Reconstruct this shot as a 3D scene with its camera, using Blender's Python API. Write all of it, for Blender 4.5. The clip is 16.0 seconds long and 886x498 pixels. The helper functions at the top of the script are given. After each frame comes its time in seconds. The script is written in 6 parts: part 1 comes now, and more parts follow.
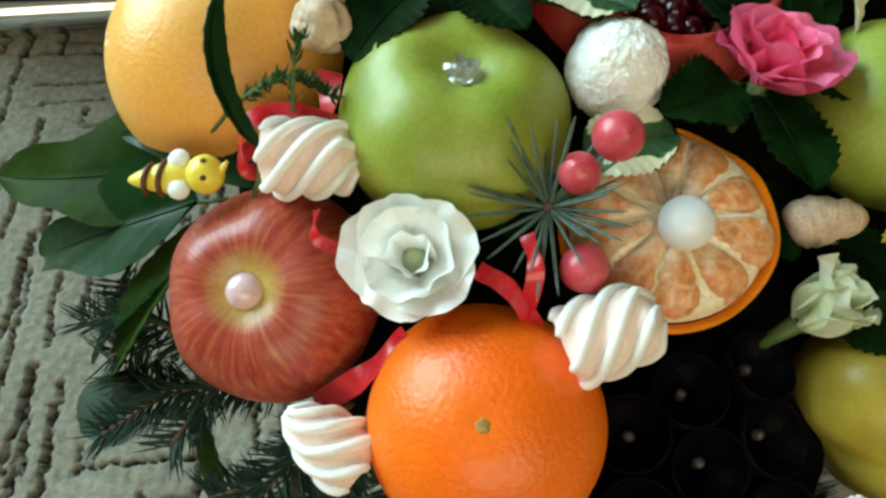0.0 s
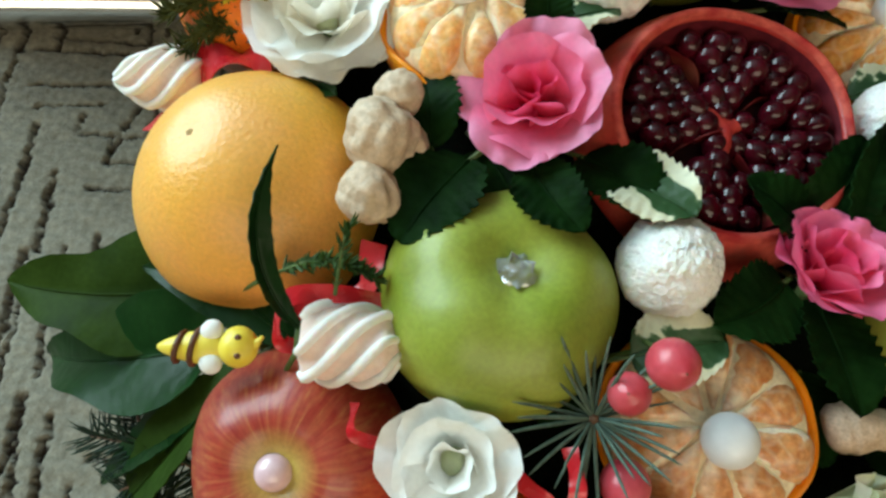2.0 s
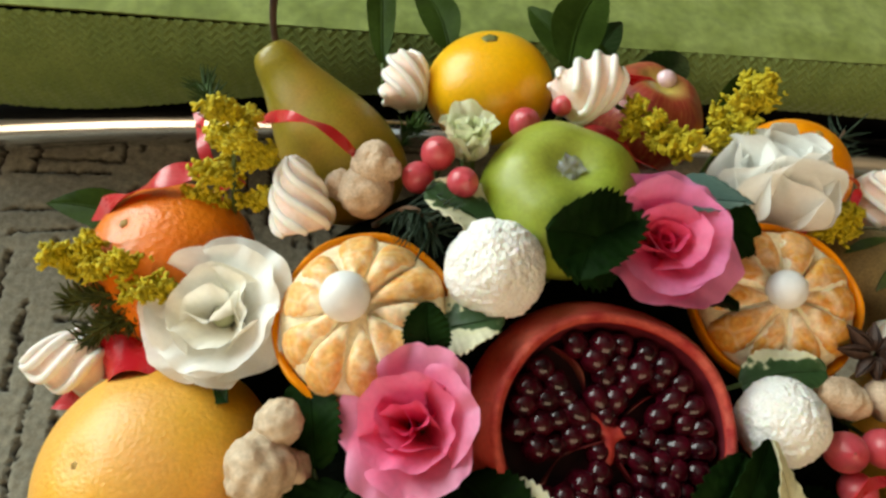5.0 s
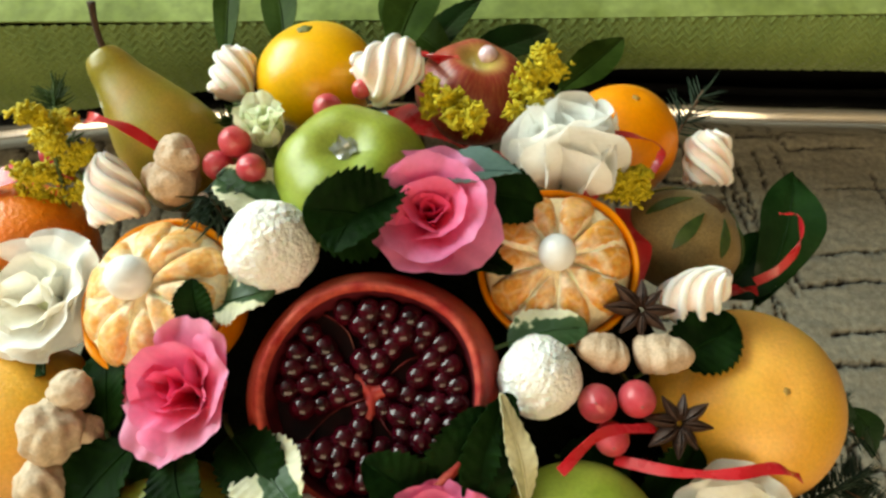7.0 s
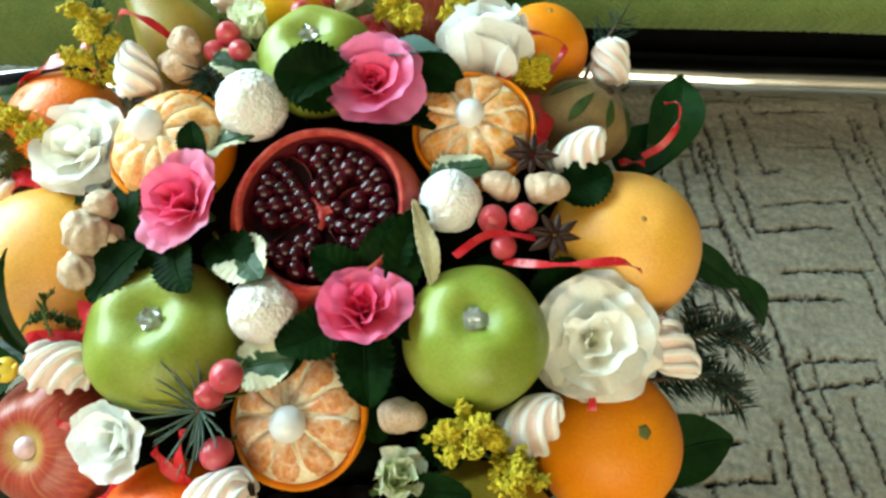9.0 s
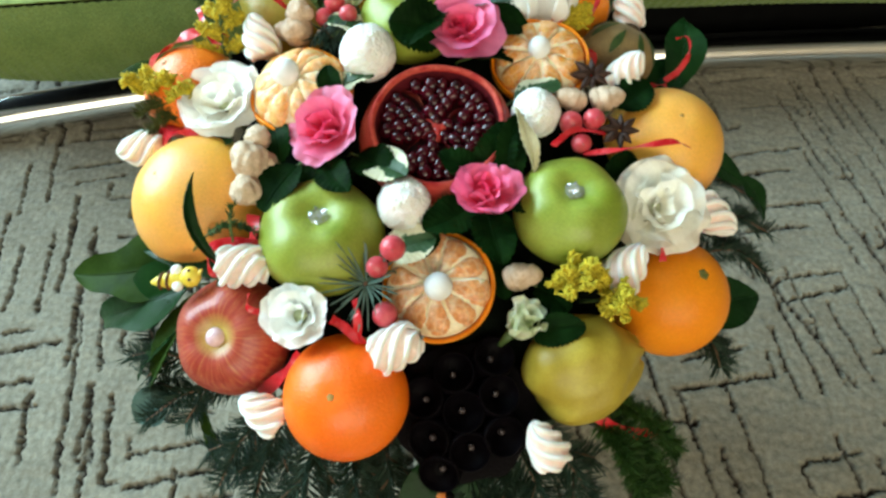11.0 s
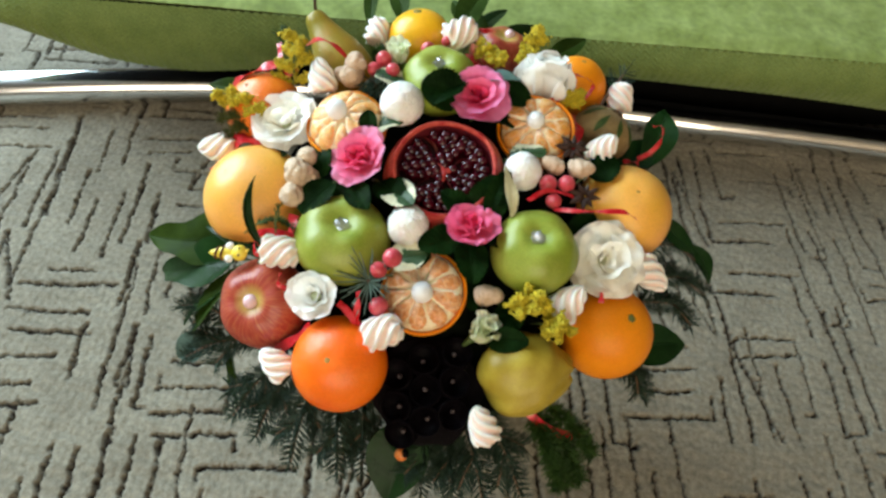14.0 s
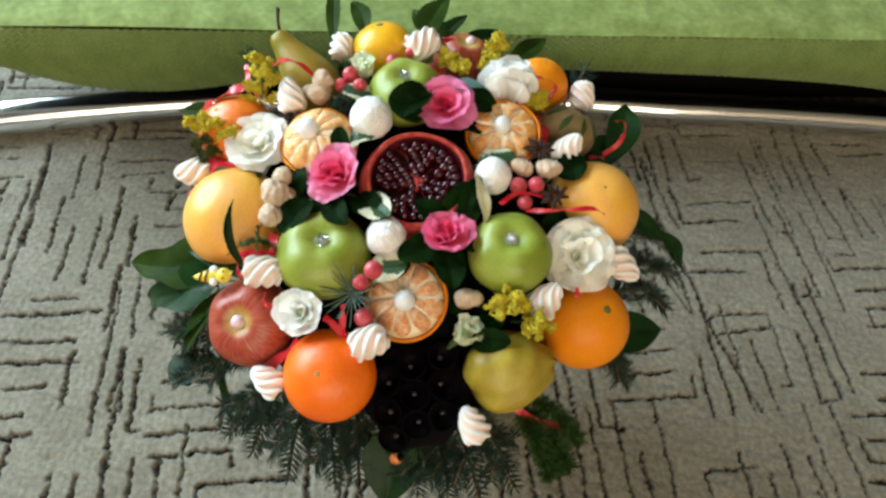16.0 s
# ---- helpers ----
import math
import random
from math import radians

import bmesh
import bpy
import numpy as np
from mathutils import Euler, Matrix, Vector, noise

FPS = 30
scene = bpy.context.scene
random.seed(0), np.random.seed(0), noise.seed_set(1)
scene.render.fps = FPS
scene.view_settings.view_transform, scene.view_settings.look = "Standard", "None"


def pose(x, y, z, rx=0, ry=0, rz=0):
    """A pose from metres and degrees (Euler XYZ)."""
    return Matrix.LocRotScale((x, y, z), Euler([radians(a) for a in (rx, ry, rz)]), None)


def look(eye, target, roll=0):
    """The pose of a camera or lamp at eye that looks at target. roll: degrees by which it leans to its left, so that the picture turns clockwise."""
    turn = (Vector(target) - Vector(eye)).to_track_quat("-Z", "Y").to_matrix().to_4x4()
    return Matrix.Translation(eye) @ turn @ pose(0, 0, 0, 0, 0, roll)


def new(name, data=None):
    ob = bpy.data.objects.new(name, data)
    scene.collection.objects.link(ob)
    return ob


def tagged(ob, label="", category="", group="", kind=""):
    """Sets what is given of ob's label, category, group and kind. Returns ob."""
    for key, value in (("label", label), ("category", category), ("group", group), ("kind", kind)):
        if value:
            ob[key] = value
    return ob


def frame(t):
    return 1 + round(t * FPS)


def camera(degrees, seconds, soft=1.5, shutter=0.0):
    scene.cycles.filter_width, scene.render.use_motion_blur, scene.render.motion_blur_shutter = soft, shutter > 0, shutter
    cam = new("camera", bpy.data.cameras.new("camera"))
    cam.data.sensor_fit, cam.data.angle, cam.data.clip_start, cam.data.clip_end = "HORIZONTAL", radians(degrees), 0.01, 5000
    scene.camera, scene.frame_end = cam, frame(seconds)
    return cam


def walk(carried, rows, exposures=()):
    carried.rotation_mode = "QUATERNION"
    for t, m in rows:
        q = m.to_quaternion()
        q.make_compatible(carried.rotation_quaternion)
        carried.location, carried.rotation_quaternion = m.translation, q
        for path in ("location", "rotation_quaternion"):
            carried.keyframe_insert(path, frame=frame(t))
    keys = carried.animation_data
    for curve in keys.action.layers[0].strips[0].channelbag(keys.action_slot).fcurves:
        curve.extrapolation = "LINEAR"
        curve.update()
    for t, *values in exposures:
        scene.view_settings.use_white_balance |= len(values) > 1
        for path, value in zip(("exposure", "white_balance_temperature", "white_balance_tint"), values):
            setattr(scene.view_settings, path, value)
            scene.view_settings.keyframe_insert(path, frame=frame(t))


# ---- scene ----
cam = camera(66.0, 16.0, soft=2.7)
PATH = [
    (0, (0.042, 0.039, 0.484), (-0.048, 1.215, -1.131), 7.5),
    (0.5, (0.031, 0.053, 0.499), (-0.007, 1.196, -1.142), 9.8),
    (1, (0.022, 0.069, 0.5), (0.0, 1.189, -1.157), 11.2),
    (1.5, (0.013, 0.083, 0.505), (0.013, 1.205, -1.15), 13.7),
    (2, (0.008, 0.093, 0.515), (-0.002, 1.198, -1.153), 14.6),
    (2.5, (0.007, 0.108, 0.521), (-0.03, 1.239, -1.128), 13.3),
    (3, (0.003, 0.12, 0.53), (-0.034, 1.285, -1.095), 13.3),
    (3.5, (0.006, 0.137, 0.54), (-0.019, 1.277, -1.102), 13.6),
    (4, (0.003, 0.153, 0.551), (-0.01, 1.318, -1.075), 14.2),
    (6.5, (0.1, 0.197, 0.601), (-0.076, 1.249, -1.091), 4.6),
    (7, (0.127, 0.191, 0.601), (-0.073, 1.231, -1.095), 2.4),
    (7.5, (0.152, 0.183, 0.601), (-0.058, 1.207, -1.104), 2.0),
    (8, (0.181, 0.164, 0.611), (-0.045, 1.198, -1.086), 1.7),
    (8.5, (0.197, 0.133, 0.618), (-0.056, 1.172, -1.072), 0.5),
    (9, (0.194, 0.098, 0.629), (-0.087, 1.145, -1.052), -0.2),
    (9.5, (0.182, 0.059, 0.634), (-0.12, 1.105, -1.044), 0.1),
    (10, (0.176, 0.024, 0.641), (-0.115, 1.081, -1.032), 0.5),
    (12.5, (0.06, -0.094, 0.7), (0.209, 1.146, -0.863), 2.2),
    (13, (0.08, -0.111, 0.722), (0.176, 1.124, -0.848), 6.3),
    (13.5, (0.116, -0.112, 0.747), (0.03, 1.09, -0.849), 5.5),
    (14, (0.164, -0.086, 0.762), (-0.061, 1.063, -0.859), 7.4),
    (14.5, (0.195, -0.068, 0.77), (-0.108, 1.033, -0.872), 11.1),
    (15, (0.201, -0.061, 0.776), (-0.109, 1.045, -0.862), 10.7),
    (15.5, (0.187, -0.072, 0.774), (-0.058, 1.031, -0.876), 8.9),
    (16, (0.164, -0.086, 0.783), (0.002, 1.059, -0.848), 5.6),
]
walk(cam, [(t, look(eye, target, roll)) for t, eye, target, roll in PATH],
     exposures=[(0, -0.18, 6550, -1), (0.7, -0.38, 6550, 2), (2, -0.36, 6600, 6), (4, -0.44, 7800, 13), (6.4, -0.30, 8500, 19), (7, 0.00, 8300, 11), (8, 0.12, 7500, 5),
                (9, 0.32, 6600, -1), (10, 0.33, 6250, -1), (12.5, 0.08, 6450, 12), (14, 0.06, 6750, 14), (16, 0.06, 6700, 14)])

# ---- world, window light, exposure ----
sky_world = bpy.data.worlds.new("daylight")
scene.world = sky_world
sky_world.use_nodes = True
_n = sky_world.node_tree.nodes
sky = _n.new("ShaderNodeTexSky")
sky.sky_type, sky.sun_disc = "NISHITA", False
sky.sun_elevation, sky.sun_rotation = radians(38), radians(200)
_n["Background"].inputs["Strength"].default_value = 0.12
sky_world.node_tree.links.new(sky.outputs[0], _n["Background"].inputs["Color"])

WINDOW_X, WINDOW_Y, WINDOW_Z = -2.2, 1.00, 1.60      # middle of the window in the wall
WINDOW_W, WINDOW_H = 2.4, 1.7
lamp_data = bpy.data.lights.new("window_daylight", "AREA")
lamp_data.shape, lamp_data.size, lamp_data.size_y = "RECTANGLE", WINDOW_W, WINDOW_H
lamp_data.energy, lamp_data.color = 190, (0.68, 0.90, 1.0)
lamp = new("window_daylight", lamp_data)
lamp.matrix_world = look((WINDOW_X - 0.1, WINDOW_Y, WINDOW_Z), (0.0, WINDOW_Y - 0.55, 0.45))


SOUTH_X, SOUTH_Z, SOUTH_W, SOUTH_H = 0.95, 1.55, 3.0, 1.6      # an unseen window supposed behind the camera, added as warm fill
second_data = bpy.data.lights.new("supposed_window_fill", "AREA")
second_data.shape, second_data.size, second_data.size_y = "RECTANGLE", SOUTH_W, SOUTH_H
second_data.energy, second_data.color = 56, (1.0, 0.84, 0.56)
second = new("supposed_window_fill", second_data)
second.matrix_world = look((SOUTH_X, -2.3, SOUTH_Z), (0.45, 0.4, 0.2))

# ---- mesh helpers ----


def as_mesh(name, verts, faces, smooth=True):
    me = bpy.data.meshes.new(name)
    me.from_pydata([tuple(v) for v in verts], [], faces)
    if smooth:
        me.polygons.foreach_set("use_smooth", [True] * len(me.polygons))
    me.update()
    return me


def joined(pieces):
    verts, faces, base = [], [], 0
    for v, f in pieces:
        verts.append(np.asarray(v, float))
        faces += [tuple(i + base for i in face) for face in f]
        base += len(v)
    return np.concatenate(verts), faces


def moved(piece, m):
    v, f = piece
    a = np.array(m)
    return np.asarray(v) @ a[:3, :3].T + a[:3, 3], f


def part(name, piece, material, parent, label="", smooth=True):
    """One mesh part under a thing or under a part. piece: verts and faces, or a mesh that alike parts share."""
    me = piece if isinstance(piece, bpy.types.Mesh) else as_mesh(name, *piece, smooth)
    if material and not me.materials:
        me.materials.append(material)
    ob = new(name, me)
    ob.parent = parent
    if label:
        ob["label"] = label
    return ob


def thing(name, label, category, group="", kind="", piece=None, material=None, m=None, smooth=True):
    me = None
    if piece is not None:
        me = piece if isinstance(piece, bpy.types.Mesh) else as_mesh(name, *piece, smooth)
        if material and not me.materials:
            me.materials.append(material)
    ob = new(name, me)
    if me is None:
        ob.empty_display_size = 0.01
    if m is not None:
        ob.matrix_world = m
    return tagged(ob, label, category, group, kind)


def upright(place, axis=(0, 0, 1), spin=0.0, scale=1.0):
    """A pose whose z points along axis, turned about it by spin degrees."""
    q = Vector(axis).normalized().to_track_quat("Z", "Y")
    return Matrix.Translation(place) @ q.to_matrix().to_4x4() @ Matrix.Rotation(radians(spin), 4, "Z") @ Matrix.Scale(scale, 4)


def orb(shape, nu=40, nv=24):
    """A closed ball; shape turns unit directions (arrays x, y, z) into places."""
    ph = np.pi * np.arange(1, nv) / nv
    th = 2 * np.pi * np.arange(nu) / nu
    P, T = np.meshgrid(ph, th, indexing="ij")
    d = np.stack([np.sin(P) * np.cos(T), np.sin(P) * np.sin(T), np.cos(P)], -1).reshape(-1, 3)
    d = np.concatenate([d, [[0, 0, 1.0], [0, 0, -1.0]]])
    v = np.asarray(shape(d[:, 0], d[:, 1], d[:, 2]))
    top, bot, f = len(d) - 2, len(d) - 1, []
    for j in range(nu):
        k = (j + 1) % nu
        f.append((top, j, k))
        f.append((bot, (nv - 2) * nu + k, (nv - 2) * nu + j))
        f += [(i * nu + j, (i + 1) * nu + j, (i + 1) * nu + k, i * nu + k) for i in range(nv - 2)]
    return v, f


def sheet(shape, nu, nv, wrap=False):
    """A grid over u, v in 0..1; wrap closes it along u."""
    us = np.arange(nu) / (nu if wrap else nu - 1)
    U, V = np.meshgrid(us, np.linspace(0, 1, nv), indexing="ij")
    v = np.asarray(shape(U.ravel(), V.ravel()))
    f = []
    for i in range(nu if wrap else nu - 1):
        k = (i + 1) % nu
        f += [(i * nv + j, k * nv + j, k * nv + j + 1, i * nv + j + 1) for j in range(nv - 1)]
    return v, f


def thick(piece, by):
    """A thin sheet made solid: a second skin lies by metres below it, with the rim closed."""
    v, f = np.asarray(piece[0], float), piece[1]
    n = np.zeros_like(v)
    for face in f:
        a = np.cross(v[face[1]] - v[face[0]], v[face[2]] - v[face[0]])
        for i in face:
            n[i] += a
    n /= np.linalg.norm(n, axis=1, keepdims=True) + 1e-12
    count = {}
    for face in f:
        for a, b in zip(face, face[1:] + face[:1]):
            count[(a, b)] = 1
    rim = [(a, b) for a, b in count if (b, a) not in count]
    k = len(v)
    ends = sorted({i for e in rim for i in e})
    at = {i: 2 * k + j for j, i in enumerate(ends)}
    e = len(ends)
    # the rim has places of its own, so that the skins shade evenly up to their edge
    return np.concatenate([v, v - by * n, v[ends], (v - by * n)[ends]]), list(f) + [tuple(i + k for i in reversed(face)) for face in f] + [(at[b], at[a], at[a] + e, at[b] + e) for a, b in rim]


def smooth_line(points, n):
    """A Catmull-Rom line through points, with n places."""
    p = np.asarray(points, float)
    p = np.concatenate([[2 * p[0] - p[1]], p, [2 * p[-1] - p[-2]]])
    out = []
    for s in np.linspace(0, len(p) - 3 - 1e-9, n):
        i, t = int(s), s - int(s)
        a, b, c, d = p[i : i + 4]
        out.append(0.5 * (2 * b + (c - a) * t + (2 * a - 5 * b + 4 * c - d) * t**2 + (3 * b - a - 3 * c + d) * t**3))
    return np.array(out)


def pipe(line, radius, sides=8, caps=True):
    """A tube along places; radius: one number or one for each place."""
    line = np.asarray(line, float)
    r = np.broadcast_to(np.asarray(radius, float), len(line))
    t = np.gradient(line, axis=0)
    t /= np.linalg.norm(t, axis=1, keepdims=True) + 1e-12
    up = np.array([0, 0, 1.0]) if abs(t[0][2]) < 0.9 else np.array([1.0, 0, 0])
    v = []
    for i in range(len(line)):
        up = up - t[i] * (up @ t[i])
        up /= np.linalg.norm(up)
        side = np.cross(t[i], up)
        a = 2 * np.pi * np.arange(sides) / sides
        v.append(line[i] + r[i] * (np.cos(a)[:, None] * side + np.sin(a)[:, None] * up))
    f = [(i * sides + j, i * sides + (j + 1) % sides, (i + 1) * sides + (j + 1) % sides, (i + 1) * sides + j) for i in range(len(line) - 1) for j in range(sides)]
    if caps:
        f += [tuple(reversed(range(sides))), tuple(range((len(line) - 1) * sides, len(line) * sides))]
    return np.concatenate(v), f


def ripple(x, y, z, freq, seed, waves=7):
    """Smooth uneven values of about -1 to 1."""
    g = np.random.default_rng(seed)
    k, p = g.normal(size=(waves, 3)), g.uniform(0, 6.28, waves)
    return sum(np.sin(freq * (a[0] * x + a[1] * y + a[2] * z) + b) for a, b in zip(k, p)) / waves**0.5


def box(x0, x1, y0, y1, z0, z1):
    v = [(x, y, z) for x in (x0, x1) for y in (y0, y1) for z in (z0, z1)]
    return np.array(v, float), [(0, 1, 3, 2), (4, 6, 7, 5), (0, 4, 5, 1), (2, 3, 7, 6), (0, 2, 6, 4), (1, 5, 7, 3)]


# ---- materials ----
def mat(name, one, two=None, rough=0.5, size=0.02, grain=0.002, relief=0.0, relief_size=0.0015, metal=0.0, coat=0.0, under=0.0, sheen=0.0, glow_through=0.0, thin=0.0, gloss_level=0.5, ior=1.45, lean=0.5, rough_vary=0.08, fleck=0.12):
    """A surface of two colours mixed in soft patches of about size metres, with a finer grain, relief (metres) and uneven gloss."""
    m = bpy.data.materials.new(name)
    m.use_nodes = True
    n, l = m.node_tree.nodes, m.node_tree.links
    b = n["Principled BSDF"]
    co, info, add = n.new("ShaderNodeTexCoord"), n.new("ShaderNodeObjectInfo"), n.new("ShaderNodeVectorMath")
    add.operation = "ADD"
    l.new(co.outputs["Object"], add.inputs[0])
    l.new(info.outputs["Random"], add.inputs[1])
    big, fine, ramp, dots = n.new("ShaderNodeTexNoise"), n.new("ShaderNodeTexNoise"), n.new("ShaderNodeValToRGB"), n.new("ShaderNodeMixRGB")
    big.inputs["Scale"].default_value, big.inputs["Detail"].default_value = 1 / size, 3
    fine.inputs["Scale"].default_value, fine.inputs["Detail"].default_value = 1 / grain, 2
    l.new(add.outputs[0], big.inputs["Vector"])
    l.new(add.outputs[0], fine.inputs["Vector"])
    ramp.color_ramp.elements[0].position, ramp.color_ramp.elements[1].position = lean - 0.18, lean + 0.18
    ramp.color_ramp.elements[0].color, ramp.color_ramp.elements[1].color = (*one, 1), (*(two or one), 1)
    l.new(big.outputs["Fac"], ramp.inputs[0])
    shade = n.new("ShaderNodeMapRange")
    shade.inputs["From Min"].default_value, shade.inputs["From Max"].default_value = 0.3, 0.7
    shade.inputs["To Min"].default_value, shade.inputs["To Max"].default_value = 1 - fleck, 1 + fleck
    l.new(fine.outputs["Fac"], shade.inputs["Value"])
    dots.blend_type, dots.inputs[0].default_value = "MULTIPLY", 1.0
    l.new(ramp.outputs[0], dots.inputs[1])
    l.new(shade.outputs[0], dots.inputs[2])
    l.new(dots.outputs[0], b.inputs["Base Color"])
    gloss = n.new("ShaderNodeMapRange")
    gloss.inputs["To Min"].default_value, gloss.inputs["To Max"].default_value = max(rough - rough_vary, 0.02), rough + rough_vary
    l.new(big.outputs["Fac"], gloss.inputs["Value"])
    l.new(gloss.outputs[0], b.inputs["Roughness"])
    b.inputs["Metallic"].default_value = metal
    b.inputs["IOR"].default_value = ior
    b.inputs["Coat Weight"].default_value, b.inputs["Coat Roughness"].default_value = coat, 0.12
    b.inputs["Subsurface Weight"].default_value, b.inputs["Subsurface Scale"].default_value = under, 0.004
    b.inputs["Sheen Weight"].default_value = sheen
    b.inputs["Transmission Weight"].default_value = glow_through
    b.inputs["Specular IOR Level"].default_value = gloss_level
    if thin:
        sift, both = n.new("ShaderNodeBsdfTranslucent"), n.new("ShaderNodeMixShader")
        both.inputs[0].default_value = thin
        l.new(dots.outputs[0], sift.inputs["Color"])
        l.new(b.outputs[0], both.inputs[1])
        l.new(sift.outputs[0], both.inputs[2])
        l.new(both.outputs[0], n["Material Output"].inputs["Surface"])
    if relief:
        pores, bump = n.new("ShaderNodeTexNoise"), n.new("ShaderNodeBump")
        pores.inputs["Scale"].default_value, pores.inputs["Detail"].default_value = 1 / relief_size, 2
        l.new(add.outputs[0], pores.inputs["Vector"])
        l.new(pores.outputs["Fac"], bump.inputs["Height"])
        bump.inputs["Distance"].default_value, bump.inputs["Strength"].default_value = relief, 1.0
        l.new(bump.outputs[0], b.inputs["Normal"])
    return m


def recolour(m, build):
    """Feeds the base colour of m from a small node net: build(nodes, links, object coordinates) returns a colour socket."""
    n, l = m.node_tree.nodes, m.node_tree.links
    co = next(x for x in n if x.type == "TEX_COORD")
    mix = next(x for x in n if x.type == "MIX_RGB")
    l.new(build(n, l, co.outputs["Object"]), mix.inputs[1])
    return m


def ramp_of(n, l, value, stops):
    r = n.new("ShaderNodeValToRGB")
    while len(r.color_ramp.elements) < len(stops):
        r.color_ramp.elements.new(0.5)
    for e, (at, c) in zip(r.color_ramp.elements, stops):
        e.position, e.color = at, (*c, 1)
    l.new(value, r.inputs[0])
    return r.outputs[0]


def math_node(n, l, op, a, b=None):
    x = n.new("ShaderNodeMath")
    x.operation = op
    for i, v in enumerate((a, b)):
        if v is None:
            continue
        if isinstance(v, (int, float)):
            x.inputs[i].default_value = v
        else:
            l.new(v, x.inputs[i])
    return x.outputs[0]


def around(n, l, co, turns, tall, size):
    """Noise drawn out along the meridians of a fruit."""
    s, c, t = n.new("ShaderNodeSeparateXYZ"), n.new("ShaderNodeCombineXYZ"), n.new("ShaderNodeTexNoise")
    l.new(co, s.inputs[0])
    a = math_node(n, l, "ARCTAN2", s.outputs[1], s.outputs[0])
    l.new(math_node(n, l, "MULTIPLY", math_node(n, l, "COSINE", a), turns), c.inputs[0])
    l.new(math_node(n, l, "MULTIPLY", math_node(n, l, "SINE", a), turns), c.inputs[1])
    l.new(math_node(n, l, "MULTIPLY", s.outputs[2], tall), c.inputs[2])
    t.inputs["Scale"].default_value, t.inputs["Detail"].default_value = size, 4
    l.new(c.outputs[0], t.inputs["Vector"])
    r = math_node(n, l, "SQRT", math_node(n, l, "ADD", math_node(n, l, "MULTIPLY", s.outputs[0], s.outputs[0]), math_node(n, l, "MULTIPLY", s.outputs[1], s.outputs[1])))
    return t.outputs["Fac"], r, s.outputs[2]


GREEN_APPLE = mat("green_apple_skin", (0.205, 0.268, 0.022), (0.305, 0.352, 0.056), rough=0.44, size=0.026, grain=0.0016, coat=0.12, under=0.05, fleck=0.09, relief=0.0005, relief_size=0.012)


def _streaks(n, l, co):
    f, r, z = around(n, l, co, 6.5, 90.0, 2.3)
    red = ramp_of(n, l, f, [(0.30, (0.29, 0.022, 0.016)), (0.46, (0.36, 0.048, 0.028)), (0.62, (0.41, 0.092, 0.040)), (0.80, (0.47, 0.195, 0.066))])
    near = ramp_of(n, l, math_node(n, l, "MULTIPLY", r, 50.0), [(0.22, (1, 1, 1)), (0.70, (0, 0, 0))])
    up = ramp_of(n, l, math_node(n, l, "ADD", math_node(n, l, "MULTIPLY", z, 30.0), 0.2), [(0.3, (0, 0, 0)), (0.6, (1, 1, 1))])
    mask = n.new("ShaderNodeMixRGB")
    mask.blend_type, mask.inputs[0].default_value = "MULTIPLY", 1.0
    l.new(near, mask.inputs[1])
    l.new(up, mask.inputs[2])
    out = n.new("ShaderNodeMixRGB")
    l.new(mask.outputs[0], out.inputs[0])
    l.new(red, out.inputs[1])
    out.inputs[2].default_value = (0.50, 0.38, 0.09, 1)
    return out.outputs[0]


RED_APPLE = recolour(mat("red_apple_skin", (0.435, 0.0522, 0.0261), rough=0.42, coat=0.18, grain=0.0014, fleck=0.10), _streaks)
GRAPEFRUIT = mat("grapefruit_peel", (0.86, 0.45, 0.036), (0.86, 0.41, 0.098), rough=0.36, gloss_level=0.60, size=0.055, grain=0.0015, relief=0.00030, relief_size=0.0016, under=0.06, fleck=0.07)
ORANGE_PEEL = mat("orange_peel", (0.80, 0.225, 0.004), (0.86, 0.28, 0.008), rough=0.42, gloss_level=0.3, size=0.04, relief=0.00028, relief_size=0.0018, under=0.06, fleck=0.05)
DEEP_ORANGE = mat("deep_orange_peel", (0.90, 0.125, 0.003), (0.94, 0.18, 0.005), rough=0.40, size=0.04, relief=0.00040, relief_size=0.0018, under=0.06, coat=0.12, fleck=0.05)
YELLOW_PEEL = mat("yellow_mandarin_peel", (0.84, 0.39, 0.008), (0.88, 0.46, 0.016), rough=0.3, size=0.04, relief=0.00018, relief_size=0.0018, under=0.06, fleck=0.05)
RED_TANGERINE = mat("red_tangerine_peel", (0.82, 0.145, 0.012), (0.86, 0.22, 0.016), rough=0.36, size=0.03, relief=0.0007, relief_size=0.002, under=0.05, coat=0.2, fleck=0.06)
PITH = mat("white_pith", (0.82, 0.62, 0.36), (0.85, 0.72, 0.5), rough=0.7, size=0.006, relief=0.0004)


